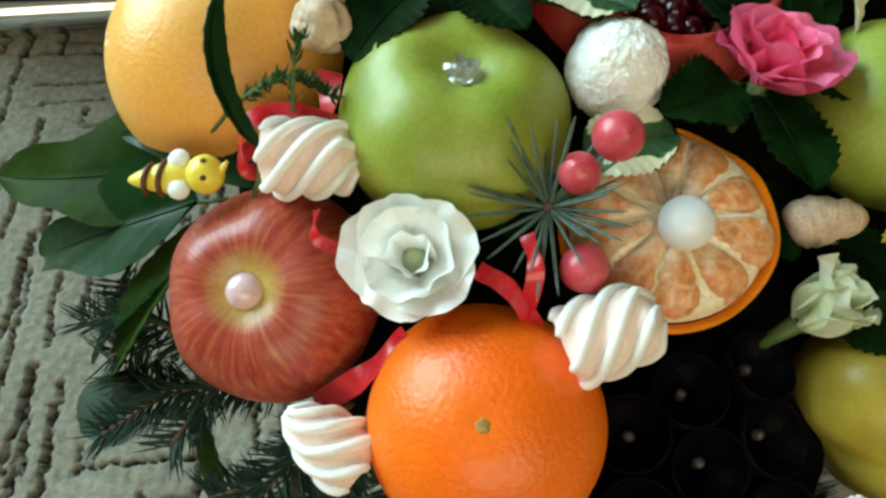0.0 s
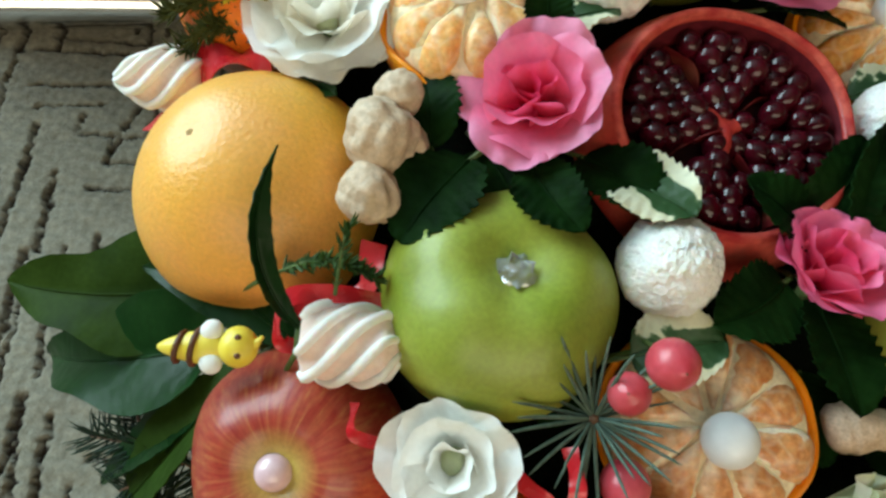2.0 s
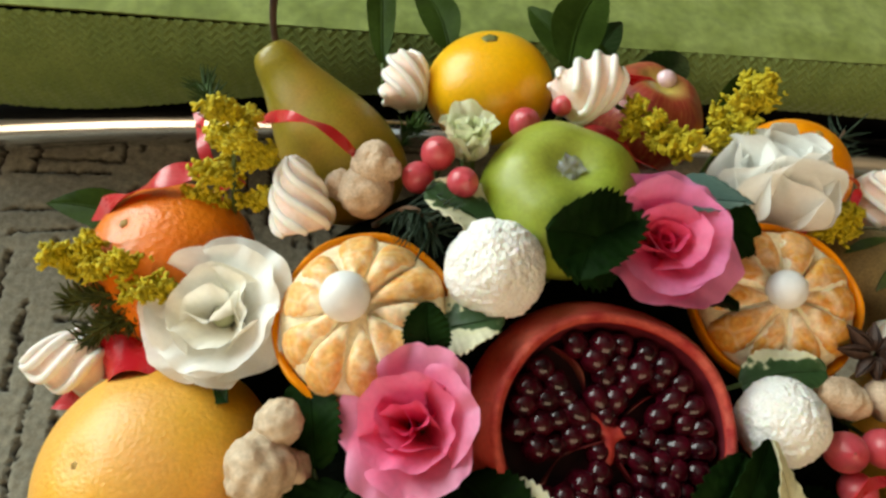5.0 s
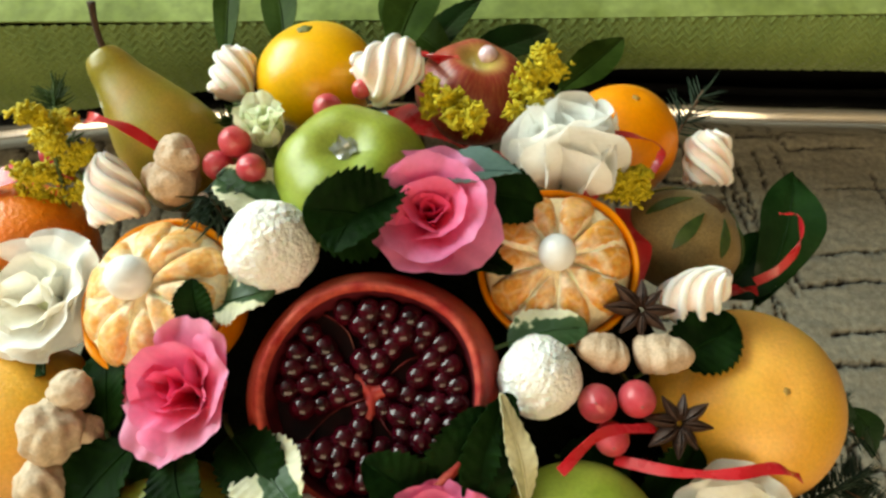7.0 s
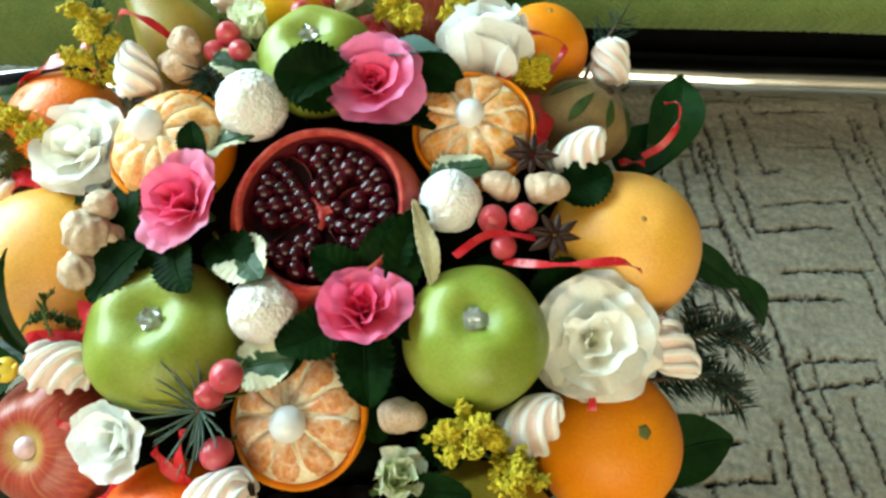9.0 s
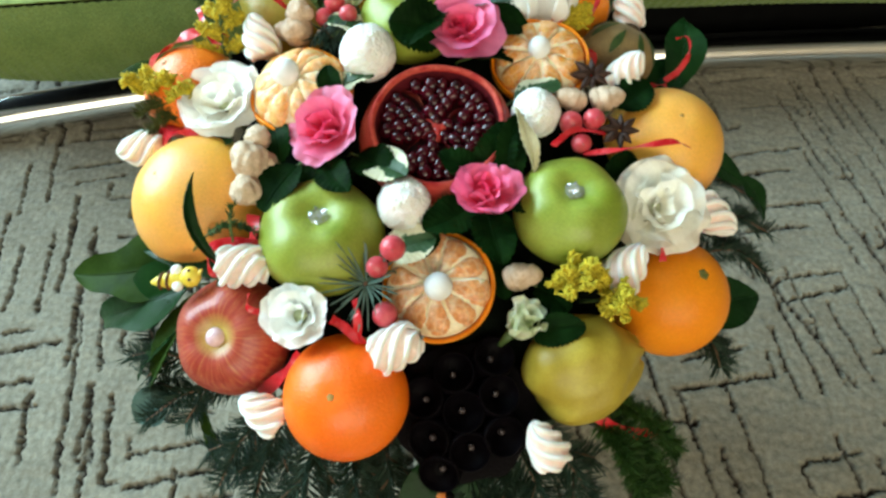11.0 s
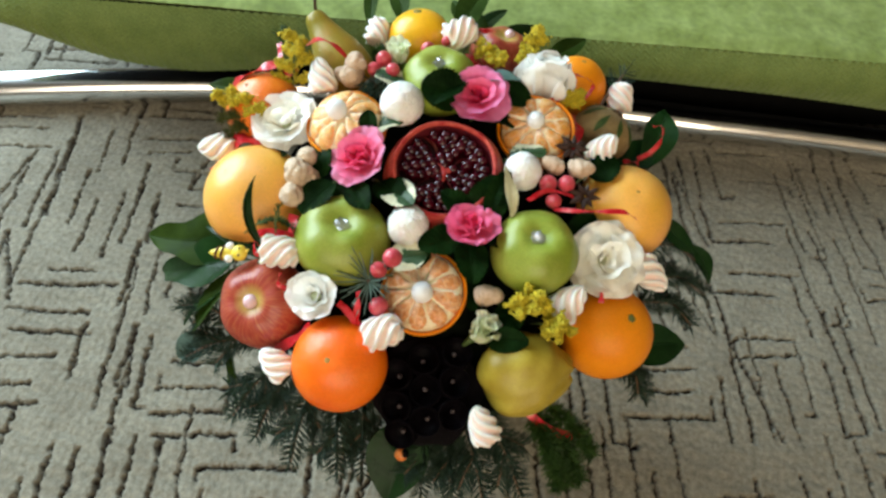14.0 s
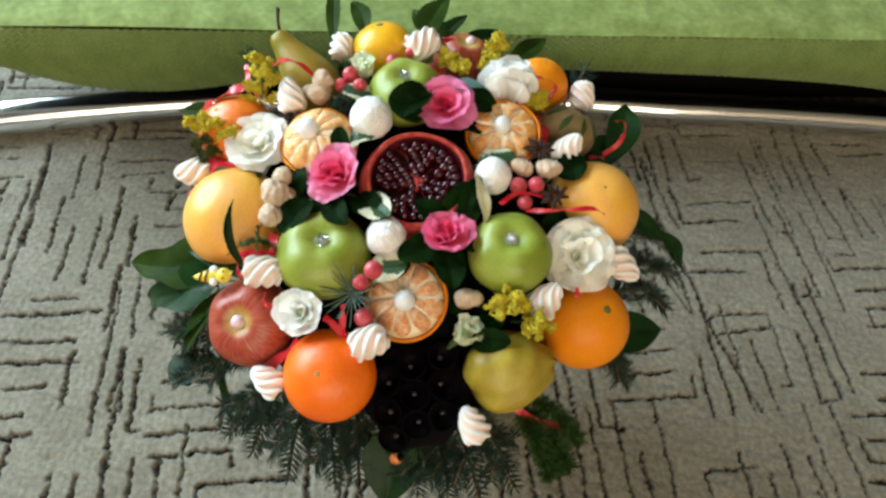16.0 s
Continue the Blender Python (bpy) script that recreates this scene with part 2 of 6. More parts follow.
def wheel_veins(film, deep=(0.6786, 0.2349, 0.0261), light=(0.7482, 0.3654, 0.08265)):
    """Orange flesh of ten segments with thin white lines between them and a pale film towards the middle."""
    def build(n, l, co):
        f, r, z = around(n, l, co, 1.4, 40.0, 5.0)
        s, blot, fib = n.new("ShaderNodeSeparateXYZ"), n.new("ShaderNodeTexNoise"), n.new("ShaderNodeTexNoise")
        l.new(co, s.inputs[0])
        for t, k in ((blot, 130), (fib, 420)):
            t.inputs["Scale"].default_value, t.inputs["Detail"].default_value = k, 3
            l.new(co, t.inputs["Vector"])
        a = math_node(n, l, "ARCTAN2", s.outputs[1], s.outputs[0])
        turn = math_node(n, l, "ADD", math_node(n, l, "MULTIPLY", a, 5.0), math_node(n, l, "MULTIPLY", math_node(n, l, "SUBTRACT", blot.outputs["Fac"], 0.5), 1.5))
        gap = math_node(n, l, "MULTIPLY", math_node(n, l, "MULTIPLY", math_node(n, l, "ABSOLUTE", math_node(n, l, "COSINE", turn)), r), 200.0)
        gap = math_node(n, l, "ADD", gap, math_node(n, l, "MULTIPLY", math_node(n, l, "SUBTRACT", fib.outputs["Fac"], 0.5), 0.9))
        line = ramp_of(n, l, gap, [(0.70, (1, 1, 1)), (1.45, (0, 0, 0))])
        net = n.new("ShaderNodeTexVoronoi")
        net.feature = "DISTANCE_TO_EDGE"
        net.inputs["Scale"].default_value = 105
        l.new(co, net.inputs["Vector"])
        thread = ramp_of(n, l, math_node(n, l, "ADD", net.outputs["Distance"], math_node(n, l, "MULTIPLY", math_node(n, l, "SUBTRACT", fib.outputs["Fac"], 0.5), 0.25)), [(0.02, (0.24, 0.24, 0.24)), (0.09, (0, 0, 0))])
        web = n.new("ShaderNodeMixRGB")
        web.blend_type, web.inputs[0].default_value = "LIGHTEN", 1.0
        l.new(line, web.inputs[1])
        l.new(thread, web.inputs[2])
        line = web.outputs[0]
        pale = math_node(n, l, "ADD", math_node(n, l, "MULTIPLY", blot.outputs["Fac"], 1.5), math_node(n, l, "MULTIPLY", r, -26.0))
        pale = ramp_of(n, l, math_node(n, l, "ADD", pale, film), [(0.45, (0, 0, 0)), (0.85, (0.75, 0.75, 0.75))])
        white = n.new("ShaderNodeMixRGB")
        white.blend_type, white.inputs[0].default_value = "LIGHTEN", 1.0
        l.new(line, white.inputs[1])
        l.new(pale, white.inputs[2])
        flesh = ramp_of(n, l, fib.outputs["Fac"], [(0.35, deep), (0.65, light)])
        out = n.new("ShaderNodeMixRGB")
        l.new(white.outputs[0], out.inputs[0])
        l.new(flesh, out.inputs[1])
        out.inputs[2].default_value = (0.90, 0.78, 0.58, 1)
        return out.outputs[0]
    return build


SEGMENT = recolour(mat("citrus_segment", (0.609, 0.261, 0.0435), rough=0.35, relief=0.0004, relief_size=0.003, under=0.2, coat=0.15), wheel_veins(0.20))
SEGMENT_SALMON = recolour(mat("citrus_segment_salmon", (0.609, 0.261, 0.0435), rough=0.35, relief=0.0004, relief_size=0.003, under=0.2, coat=0.15), wheel_veins(0.22, (0.58, 0.195, 0.055), (0.75, 0.36, 0.140)))
SEGMENT_PALE = recolour(mat("citrus_segment_pale", (0.609, 0.261, 0.0435), rough=0.42, relief=0.0005, relief_size=0.003, under=0.2), wheel_veins(0.26, (0.80, 0.35, 0.085), (0.87, 0.51, 0.19)))
POM_SKIN = mat("pomegranate_skin", (0.40, 0.017, 0.016), (0.58, 0.105, 0.070), rough=0.38, size=0.025, relief=0.0003, relief_size=0.002, coat=0.1)
POM_RIM = mat("pomegranate_rim", (0.35, 0.020, 0.020), (0.54, 0.095, 0.065), rough=0.6, size=0.008, relief=0.0004, gloss_level=0.2)
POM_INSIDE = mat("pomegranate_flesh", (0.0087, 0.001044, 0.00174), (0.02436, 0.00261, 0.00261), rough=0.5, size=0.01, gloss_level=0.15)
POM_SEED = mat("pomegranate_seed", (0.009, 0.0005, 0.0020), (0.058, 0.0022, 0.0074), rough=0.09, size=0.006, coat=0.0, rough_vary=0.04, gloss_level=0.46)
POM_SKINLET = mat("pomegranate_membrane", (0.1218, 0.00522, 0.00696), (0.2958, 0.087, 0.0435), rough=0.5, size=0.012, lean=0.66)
KIWI_SKIN = mat("kiwi_skin", (0.175, 0.112, 0.038), (0.25, 0.165, 0.060), rough=0.75, size=0.012, grain=0.0008, relief=0.0005, relief_size=0.0009, sheen=0.1, fleck=0.25)
KIWI_FLESH = mat("kiwi_flesh", (0.020, 0.045, 0.008), (0.045, 0.080, 0.014), rough=0.35, size=0.006)
PEAR_SKIN = mat("pear_skin", (0.25, 0.200, 0.014), (0.38, 0.215, 0.030), rough=0.4, size=0.022, grain=0.0012, relief=0.0002, relief_size=0.003, coat=0.1, fleck=0.12)
QUINCE_SKIN = mat("quince_skin", (0.315, 0.225, 0.018), (0.435, 0.335, 0.042), rough=0.46, size=0.020, grain=0.0012, relief=0.0003, relief_size=0.004, coat=0.08, fleck=0.08)
LOTUS = mat("dark_pod_shell", (0.0012, 0.0008, 0.0012), (0.0032, 0.0021, 0.0032), rough=0.46, size=0.010, relief=0.0004, relief_size=0.002, coat=0.0, gloss_level=0.04)
LOTUS_SEED = mat("dark_pod_seed", (0.045, 0.034, 0.036), (0.085, 0.066, 0.068), rough=0.35, size=0.004)
COCONUT = mat("coconut_flakes", (0.84, 0.83, 0.78), (0.88, 0.87, 0.84), rough=0.85, size=0.006, grain=0.0009, relief=0.0012, relief_size=0.0016, under=0.1, fleck=0.07)
MERINGUE_PINK = mat("meringue_pink", (0.84, 0.62, 0.53), (0.86, 0.70, 0.62), rough=0.72, size=0.008, relief=0.0003, relief_size=0.0012, under=0.15, fleck=0.04)
MERINGUE_WHITE = mat("meringue_white", (0.84, 0.79, 0.74), (0.86, 0.83, 0.79), rough=0.65, size=0.008, relief=0.00015, relief_size=0.001, under=0.15, fleck=0.03)
GINGER = mat("ginger_skin", (0.48, 0.33, 0.22), (0.63, 0.47, 0.34), rough=0.62, size=0.006, grain=0.001, relief=0.0006, relief_size=0.002, fleck=0.16)
NUT_PINK = mat("pink_ginger_skin", (0.50, 0.36, 0.24), (0.64, 0.50, 0.36), rough=0.6, size=0.006, relief=0.0005, relief_size=0.002, fleck=0.14)
BERRY = mat("coral_berry_skin", (0.522, 0.0435, 0.06525), (0.5829, 0.087, 0.1087), rough=0.34, size=0.008, coat=0.2, under=0.1, fleck=0.05)
ANISE = mat("star_anise_pod", (0.026, 0.010, 0.006), (0.055, 0.022, 0.011), rough=0.6, size=0.004, relief=0.0003)
PEARL_WHITE = mat("white_sugar_pearl", (0.80, 0.82, 0.83), (0.84, 0.85, 0.86), rough=0.3, size=0.01, coat=0.3, fleck=0.02)
PEARL_PINK = mat("pink_bead", (0.72, 0.47, 0.52), (0.78, 0.56, 0.60), rough=0.16, size=0.004, coat=0.8, fleck=0.03)
CRYSTAL = mat("clear_crystal", (0.93, 0.95, 0.96), (0.97, 0.98, 0.98), rough=0.02, size=0.004, glow_through=0.80, ior=2.1, rough_vary=0.01, fleck=0.02)
PETAL_WHITE = mat("white_petal", (0.95, 0.96, 0.92), (0.97, 0.97, 0.95), rough=0.55, size=0.012, relief=0.0002, relief_size=0.003, fleck=0.03, thin=0.34)
PETAL_CREAM = mat("cream_petal", (0.95, 0.93, 0.82), (0.97, 0.95, 0.89), rough=0.55, size=0.012, relief=0.0002, relief_size=0.003, fleck=0.04, thin=0.34)
PETAL_GREENISH = mat("greenish_petal", (0.72, 0.79, 0.50), (0.87, 0.89, 0.74), rough=0.55, size=0.010, relief=0.0003, relief_size=0.003, fleck=0.05, thin=0.45)


def blush(near, far, reach):
    """Deeper colour at a petal's foot, paler at its lip."""
    def build(n, l, co):
        f, r, z = around(n, l, co, 1.0, 60.0, 6.0)
        shift = math_node(n, l, "ADD", math_node(n, l, "DIVIDE", r, reach), math_node(n, l, "MULTIPLY", math_node(n, l, "SUBTRACT", f, 0.5), 0.35))
        return ramp_of(n, l, shift, [(0.15, near), (0.95, far)])
    return build


PETAL_PINK = recolour(mat("pink_petal", (0.783, 0.261, 0.3915), rough=0.5, size=0.012, relief=0.0002, relief_size=0.002, fleck=0.04, thin=0.35), blush((0.90, 0.10, 0.26), (0.93, 0.31, 0.50), 0.024))
PETAL_DEEP = recolour(mat("deep_pink_petal", (0.783, 0.087, 0.2175), rough=0.5, size=0.010, relief=0.0002, relief_size=0.002, fleck=0.04, thin=0.35), blush((0.80, 0.045, 0.15), (0.92, 0.19, 0.37), 0.013))
PETAL_LILAC = recolour(mat("lilac_pink_petal", (0.696, 0.174, 0.348), rough=0.5, size=0.012, relief=0.0002, relief_size=0.002, fleck=0.04, thin=0.35), blush((0.86, 0.09, 0.27), (0.91, 0.28, 0.53), 0.024))
LEAF_DARK = mat("dark_serrated_leaf", (0.0018, 0.0090, 0.0016), (0.0062, 0.0235, 0.0042), rough=0.55, size=0.012, relief=0.0006, relief_size=0.004, fleck=0.14, gloss_level=0.035)
LEAF_GLOSSY = mat("glossy_leaf", (0.0050, 0.0230, 0.0050), (0.0110, 0.0400, 0.0095), rough=0.30, size=0.02, relief=0.0003, relief_size=0.006, coat=0.0, fleck=0.12, gloss_level=0.12)
LEAF_MID = mat("mid_green_leaf", (0.0170, 0.036, 0.0050), (0.032, 0.062, 0.0100), rough=0.45, size=0.02, relief=0.0003, relief_size=0.005, fleck=0.10, thin=0.15, gloss_level=0.04)
LEAF_BLUE = mat("blue_green_leaf", (0.035, 0.085, 0.072), (0.068, 0.128, 0.108), rough=0.5, size=0.012, fleck=0.08)
LEAF_TWO = mat("variegated_leaf", (0.66, 0.66, 0.42), (0.05, 0.12, 0.035), rough=0.45, size=0.012, relief=0.0004, relief_size=0.004, lean=0.53, fleck=0.06, thin=0.2)


def _halves(n, l, co):
    """Green along the midrib, cream at the margins, with an uneven border."""
    s, t = n.new("ShaderNodeSeparateXYZ"), n.new("ShaderNodeTexNoise")
    l.new(co, s.inputs[0])
    l.new(co, t.inputs["Vector"])
    t.inputs["Scale"].default_value, t.inputs["Detail"].default_value = 130, 3
    v = math_node(n, l, "ADD", math_node(n, l, "MULTIPLY", math_node(n, l, "ABSOLUTE", s.outputs[0]), 95.0), math_node(n, l, "MULTIPLY", math_node(n, l, "SUBTRACT", t.outputs["Fac"], 0.5), 1.9))
    return ramp_of(n, l, v, [(0.44, (0.030, 0.082, 0.026)), (0.52, (0.10, 0.17, 0.075)), (0.58, (0.70, 0.69, 0.46)), (0.9, (0.76, 0.74, 0.54))])


LEAF_TWO = recolour(LEAF_TWO, _halves)
LEAF_CREAM = mat("cream_leaf", (0.62, 0.60, 0.36), (0.70, 0.68, 0.46), rough=0.5, size=0.010, fleck=0.08, thin=0.25)
STEM = mat("green_stem", (0.0522, 0.0957, 0.02175), (0.087, 0.1305, 0.0348), rough=0.5, size=0.006)
TWIG_DARK = mat("dark_woody_stem", (0.028, 0.014, 0.008), (0.062, 0.034, 0.020), rough=0.8, size=0.004, relief=0.0004, relief_size=0.001)
TWIG = mat("brown_twig", (0.087, 0.0435, 0.02175), (0.1479, 0.0783, 0.0435), rough=0.75, size=0.004)
FIR_PALE = mat("pale_fir_needle", (0.062, 0.105, 0.078), (0.12, 0.17, 0.135), rough=0.45, size=0.010, fleck=0.2, gloss_level=0.25)
NEEDLE = mat("blue_fir_needle", (0.008, 0.022, 0.012), (0.034, 0.058, 0.038), rough=0.45, size=0.010, fleck=0.25, gloss_level=0.2)
THUJA = mat("feathery_sprig", (0.016, 0.046, 0.008), (0.036, 0.082, 0.014), rough=0.5, size=0.010, fleck=0.2, gloss_level=0.3)
OLIVE_SPRIG = mat("olive_sprig", (0.030, 0.040, 0.008), (0.085, 0.092, 0.020), rough=0.6, size=0.006, fleck=0.25, gloss_level=0.2)
SOLIDAGO = mat("goldenrod_floret", (0.36, 0.30, 0.008), (0.64, 0.50, 0.030), rough=0.75, size=0.004, fleck=0.2)
RIBBON = mat("red_satin_ribbon", (0.522, 0.01044, 0.01914), (0.5916, 0.0261, 0.0348), rough=0.28, size=0.01, grain=0.0006, coat=0.2, fleck=0.05)
SUGAR_YELLOW = mat("yellow_sugar", (0.80, 0.62, 0.05), (0.82, 0.68, 0.10), rough=0.45, size=0.005, coat=0.2, fleck=0.03)
SUGAR_WHITE = mat("white_sugar", (0.80, 0.80, 0.76), (0.84, 0.84, 0.80), rough=0.5, size=0.005, fleck=0.03)
SUGAR_BROWN = mat("brown_sugar_line", (0.087, 0.0261, 0.0087), (0.1218, 0.0435, 0.0174), rough=0.4, size=0.003)
FOAM = mat("shade_black_foam", (0.0016, 0.0028, 0.0016), (0.0034, 0.0052, 0.0030), rough=0.95, size=0.01, relief=0.001, gloss_level=0.03)
CERAMIC = mat("pale_blue_glaze", (0.52, 0.58, 0.62), (0.60, 0.66, 0.69), rough=0.2, size=0.05, coat=0.4, fleck=0.03)
CHROME = mat("chrome_tube", (0.80, 0.81, 0.82), (0.84, 0.85, 0.86), rough=0.17, size=0.05, metal=1.0, rough_vary=0.04, fleck=0.02)
# cream colour that stands in for a reflection on the tube's end
END_GLEAM = mat("cream_gleam", (0.74, 0.68, 0.52), (0.80, 0.75, 0.62), rough=0.28, size=0.02, coat=0.3, fleck=0.03)
# near-black: painted shade below the seat, and a berry's black end
BLACK = mat("shade_and_tip_black", (0.0018, 0.0018, 0.0018), (0.0040, 0.0040, 0.0038), rough=0.8, size=0.02, gloss_level=0.08)
VELOUR = mat("green_velour", (0.150, 0.200, 0.036), (0.245, 0.312, 0.088), rough=0.85, size=0.040, grain=0.009, relief=0.0015, relief_size=0.02, sheen=0.08, fleck=0.16)
KIWI_END = mat("kiwi_end", (0.0435, 0.02175, 0.01044), (0.0957, 0.0522, 0.02175), rough=0.85, size=0.003, relief=0.0008, relief_size=0.001, fleck=0.3)
WEAVE = mat("green_weave", (0.128, 0.190, 0.044), (0.172, 0.236, 0.062), rough=0.85, size=0.03, grain=0.002, sheen=0.2, fleck=0.20)
WALL = mat("plain_wall_paint", (0.27, 0.22, 0.155), (0.31, 0.255, 0.185), rough=0.9, size=0.3, relief=0.0005, relief_size=0.004, fleck=0.03)
CEILING = mat("pale_ceiling_paint", (0.38, 0.385, 0.38), (0.42, 0.425, 0.42), rough=0.9, size=0.4, fleck=0.02)
FLOOR = mat("brown_floor", (0.20, 0.13, 0.08), (0.26, 0.17, 0.10), rough=0.5, size=0.08, fleck=0.1)


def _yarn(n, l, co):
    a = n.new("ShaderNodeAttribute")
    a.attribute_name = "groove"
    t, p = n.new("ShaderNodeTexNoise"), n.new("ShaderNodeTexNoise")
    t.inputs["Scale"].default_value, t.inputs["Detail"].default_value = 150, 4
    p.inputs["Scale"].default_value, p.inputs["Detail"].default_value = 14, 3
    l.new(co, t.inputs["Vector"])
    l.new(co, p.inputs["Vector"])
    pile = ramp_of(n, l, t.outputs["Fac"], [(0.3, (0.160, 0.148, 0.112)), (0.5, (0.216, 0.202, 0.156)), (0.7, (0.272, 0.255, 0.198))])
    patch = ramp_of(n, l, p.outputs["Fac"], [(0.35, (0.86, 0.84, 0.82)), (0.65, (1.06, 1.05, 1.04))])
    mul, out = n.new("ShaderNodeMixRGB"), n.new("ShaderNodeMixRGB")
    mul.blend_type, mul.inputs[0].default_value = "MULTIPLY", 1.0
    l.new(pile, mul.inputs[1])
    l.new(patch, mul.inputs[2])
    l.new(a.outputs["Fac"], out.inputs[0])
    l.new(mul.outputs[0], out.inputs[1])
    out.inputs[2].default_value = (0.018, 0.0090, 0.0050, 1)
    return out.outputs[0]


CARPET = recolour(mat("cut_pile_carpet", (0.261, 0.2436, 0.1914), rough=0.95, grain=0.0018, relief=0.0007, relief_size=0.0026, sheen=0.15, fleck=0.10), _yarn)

# ---- room ----
X0, X1, Y0, Y1, TOP = -2.2, 2.6, -2.2, 2.8, 2.5
tagged(thing("floor", "brown wooden floor under the carpet", "floor", kind="structure", piece=box(X0, X1, Y0, Y1, -0.08, -0.014), material=FLOOR))
tagged(thing("ceiling", "pale painted ceiling", "ceiling", kind="structure", piece=box(X0 - 0.15, X1 + 0.15, Y0 - 0.15, Y1 + 0.15, TOP, TOP + 0.1), material=CEILING))
thing("wall_east", "plain beige painted wall", "wall", kind="structure", piece=box(X1, X1 + 0.15, Y0, Y1, -0.08, TOP), material=WALL)
thing("wall_north", "plain beige painted wall", "wall", kind="structure", piece=box(X0 - 0.15, X1 + 0.15, Y1, Y1 + 0.15, -0.08, TOP), material=WALL)
# the south opening belongs to the supposed fill window
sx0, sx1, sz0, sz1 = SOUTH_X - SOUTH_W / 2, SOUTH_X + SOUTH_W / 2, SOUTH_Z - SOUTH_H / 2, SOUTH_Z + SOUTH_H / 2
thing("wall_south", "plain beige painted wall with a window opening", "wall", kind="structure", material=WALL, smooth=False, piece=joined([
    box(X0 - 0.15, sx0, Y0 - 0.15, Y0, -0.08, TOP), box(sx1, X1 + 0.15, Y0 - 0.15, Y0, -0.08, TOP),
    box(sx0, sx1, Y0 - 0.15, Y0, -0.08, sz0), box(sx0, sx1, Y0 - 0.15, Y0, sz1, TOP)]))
wy0, wy1, wz0, wz1 = WINDOW_Y - WINDOW_W / 2, WINDOW_Y + WINDOW_W / 2, WINDOW_Z - WINDOW_H / 2, WINDOW_Z + WINDOW_H / 2
thing("wall_west", "plain beige painted wall with a window opening", "wall", kind="structure", material=WALL, smooth=False, piece=joined([
    box(X0 - 0.15, X0, Y0, wy0, -0.08, TOP), box(X0 - 0.15, X0, wy1, Y1, -0.08, TOP),
    box(X0 - 0.15, X0, wy0, wy1, -0.08, wz0), box(X0 - 0.15, X0, wy0, wy1, wz1, TOP)]))

# ---- carpet: cut pile with short carved grooves in blocks ----
TURN_C = radians(17)
cx0, cx1, cy0, cy1, step = -1.0, 1.2, -0.30, 1.20, 0.0021
nx, ny = int((cx1 - cx0) / step), int((cy1 - cy0) / step)
GX, GY = np.meshgrid(np.linspace(cx0, cx1, nx), np.linspace(cy0, cy1, ny), indexing="ij")
WX = GX + 0.0018 * ripple(GX, GY, 0 * GX, 40, 3) + 0.0010 * ripple(GX, GY, 0 * GX, 210, 4)
WY = GY + 0.0018 * ripple(GX, GY, 0 * GX, 40, 5) + 0.0010 * ripple(GX, GY, 0 * GX, 210, 6)
PU, PV = WX * math.cos(TURN_C) + WY * math.sin(TURN_C) + 5, -WX * math.sin(TURN_C) + WY * math.cos(TURN_C) + 5
CU, CV = 0.112, 0.128                                # blocks of grooves, along and across
GU0, GV0 = PU.min(), PV.min()
jag = 0.0011 * ripple(GX, GY, 0 * GX, 620, 13) + 0.0007 * ripple(GX, GY, 0 * GX, 1300, 14)
groove = np.zeros_like(GX)
ST, CT = math.sin(TURN_C), math.cos(TURN_C)


def carve(u0, v0, u1, v1, wide, depth=1.0):
    """One cut through the pile, from (u0, v0) to (u1, v1) on the turned plan."""
    corners = [((u - 5) * CT - (v - 5) * ST, (u - 5) * ST + (v - 5) * CT) for u, v in ((u0, v0), (u1, v1))]
    (xa, ya), (xb, yb) = corners
    pad = 0.022
    i0, i1 = (int((min(xa, xb) - pad - cx0) / (cx1 - cx0) * nx), int((max(xa, xb) + pad - cx0) / (cx1 - cx0) * nx))
    j0, j1 = (int((min(ya, yb) - pad - cy0) / (cy1 - cy0) * ny), int((max(ya, yb) + pad - cy0) / (cy1 - cy0) * ny))
    i0, j0 = max(i0, 0), max(j0, 0)
    if i1 <= i0 or j1 <= j0:
        return
    a, b, w = PU[i0:i1, j0:j1], PV[i0:i1, j0:j1], jag[i0:i1, j0:j1]
    du, dv = u1 - u0, v1 - v0
    long = math.hypot(du, dv)
    s = ((a - u0) * du + (b - v0) * dv) / long
    q = ((b - v0) * du - (a - u0) * dv) / long + w
    cut = depth * np.clip(1.55 - np.abs(q) / wide, 0, 1) * np.clip((s + 0.002) / 0.004, 0, 1) * np.clip((long - s + 0.002) / 0.004, 0, 1)
    groove[i0:i1, j0:j1] = np.maximum(groove[i0:i1, j0:j1], cut)


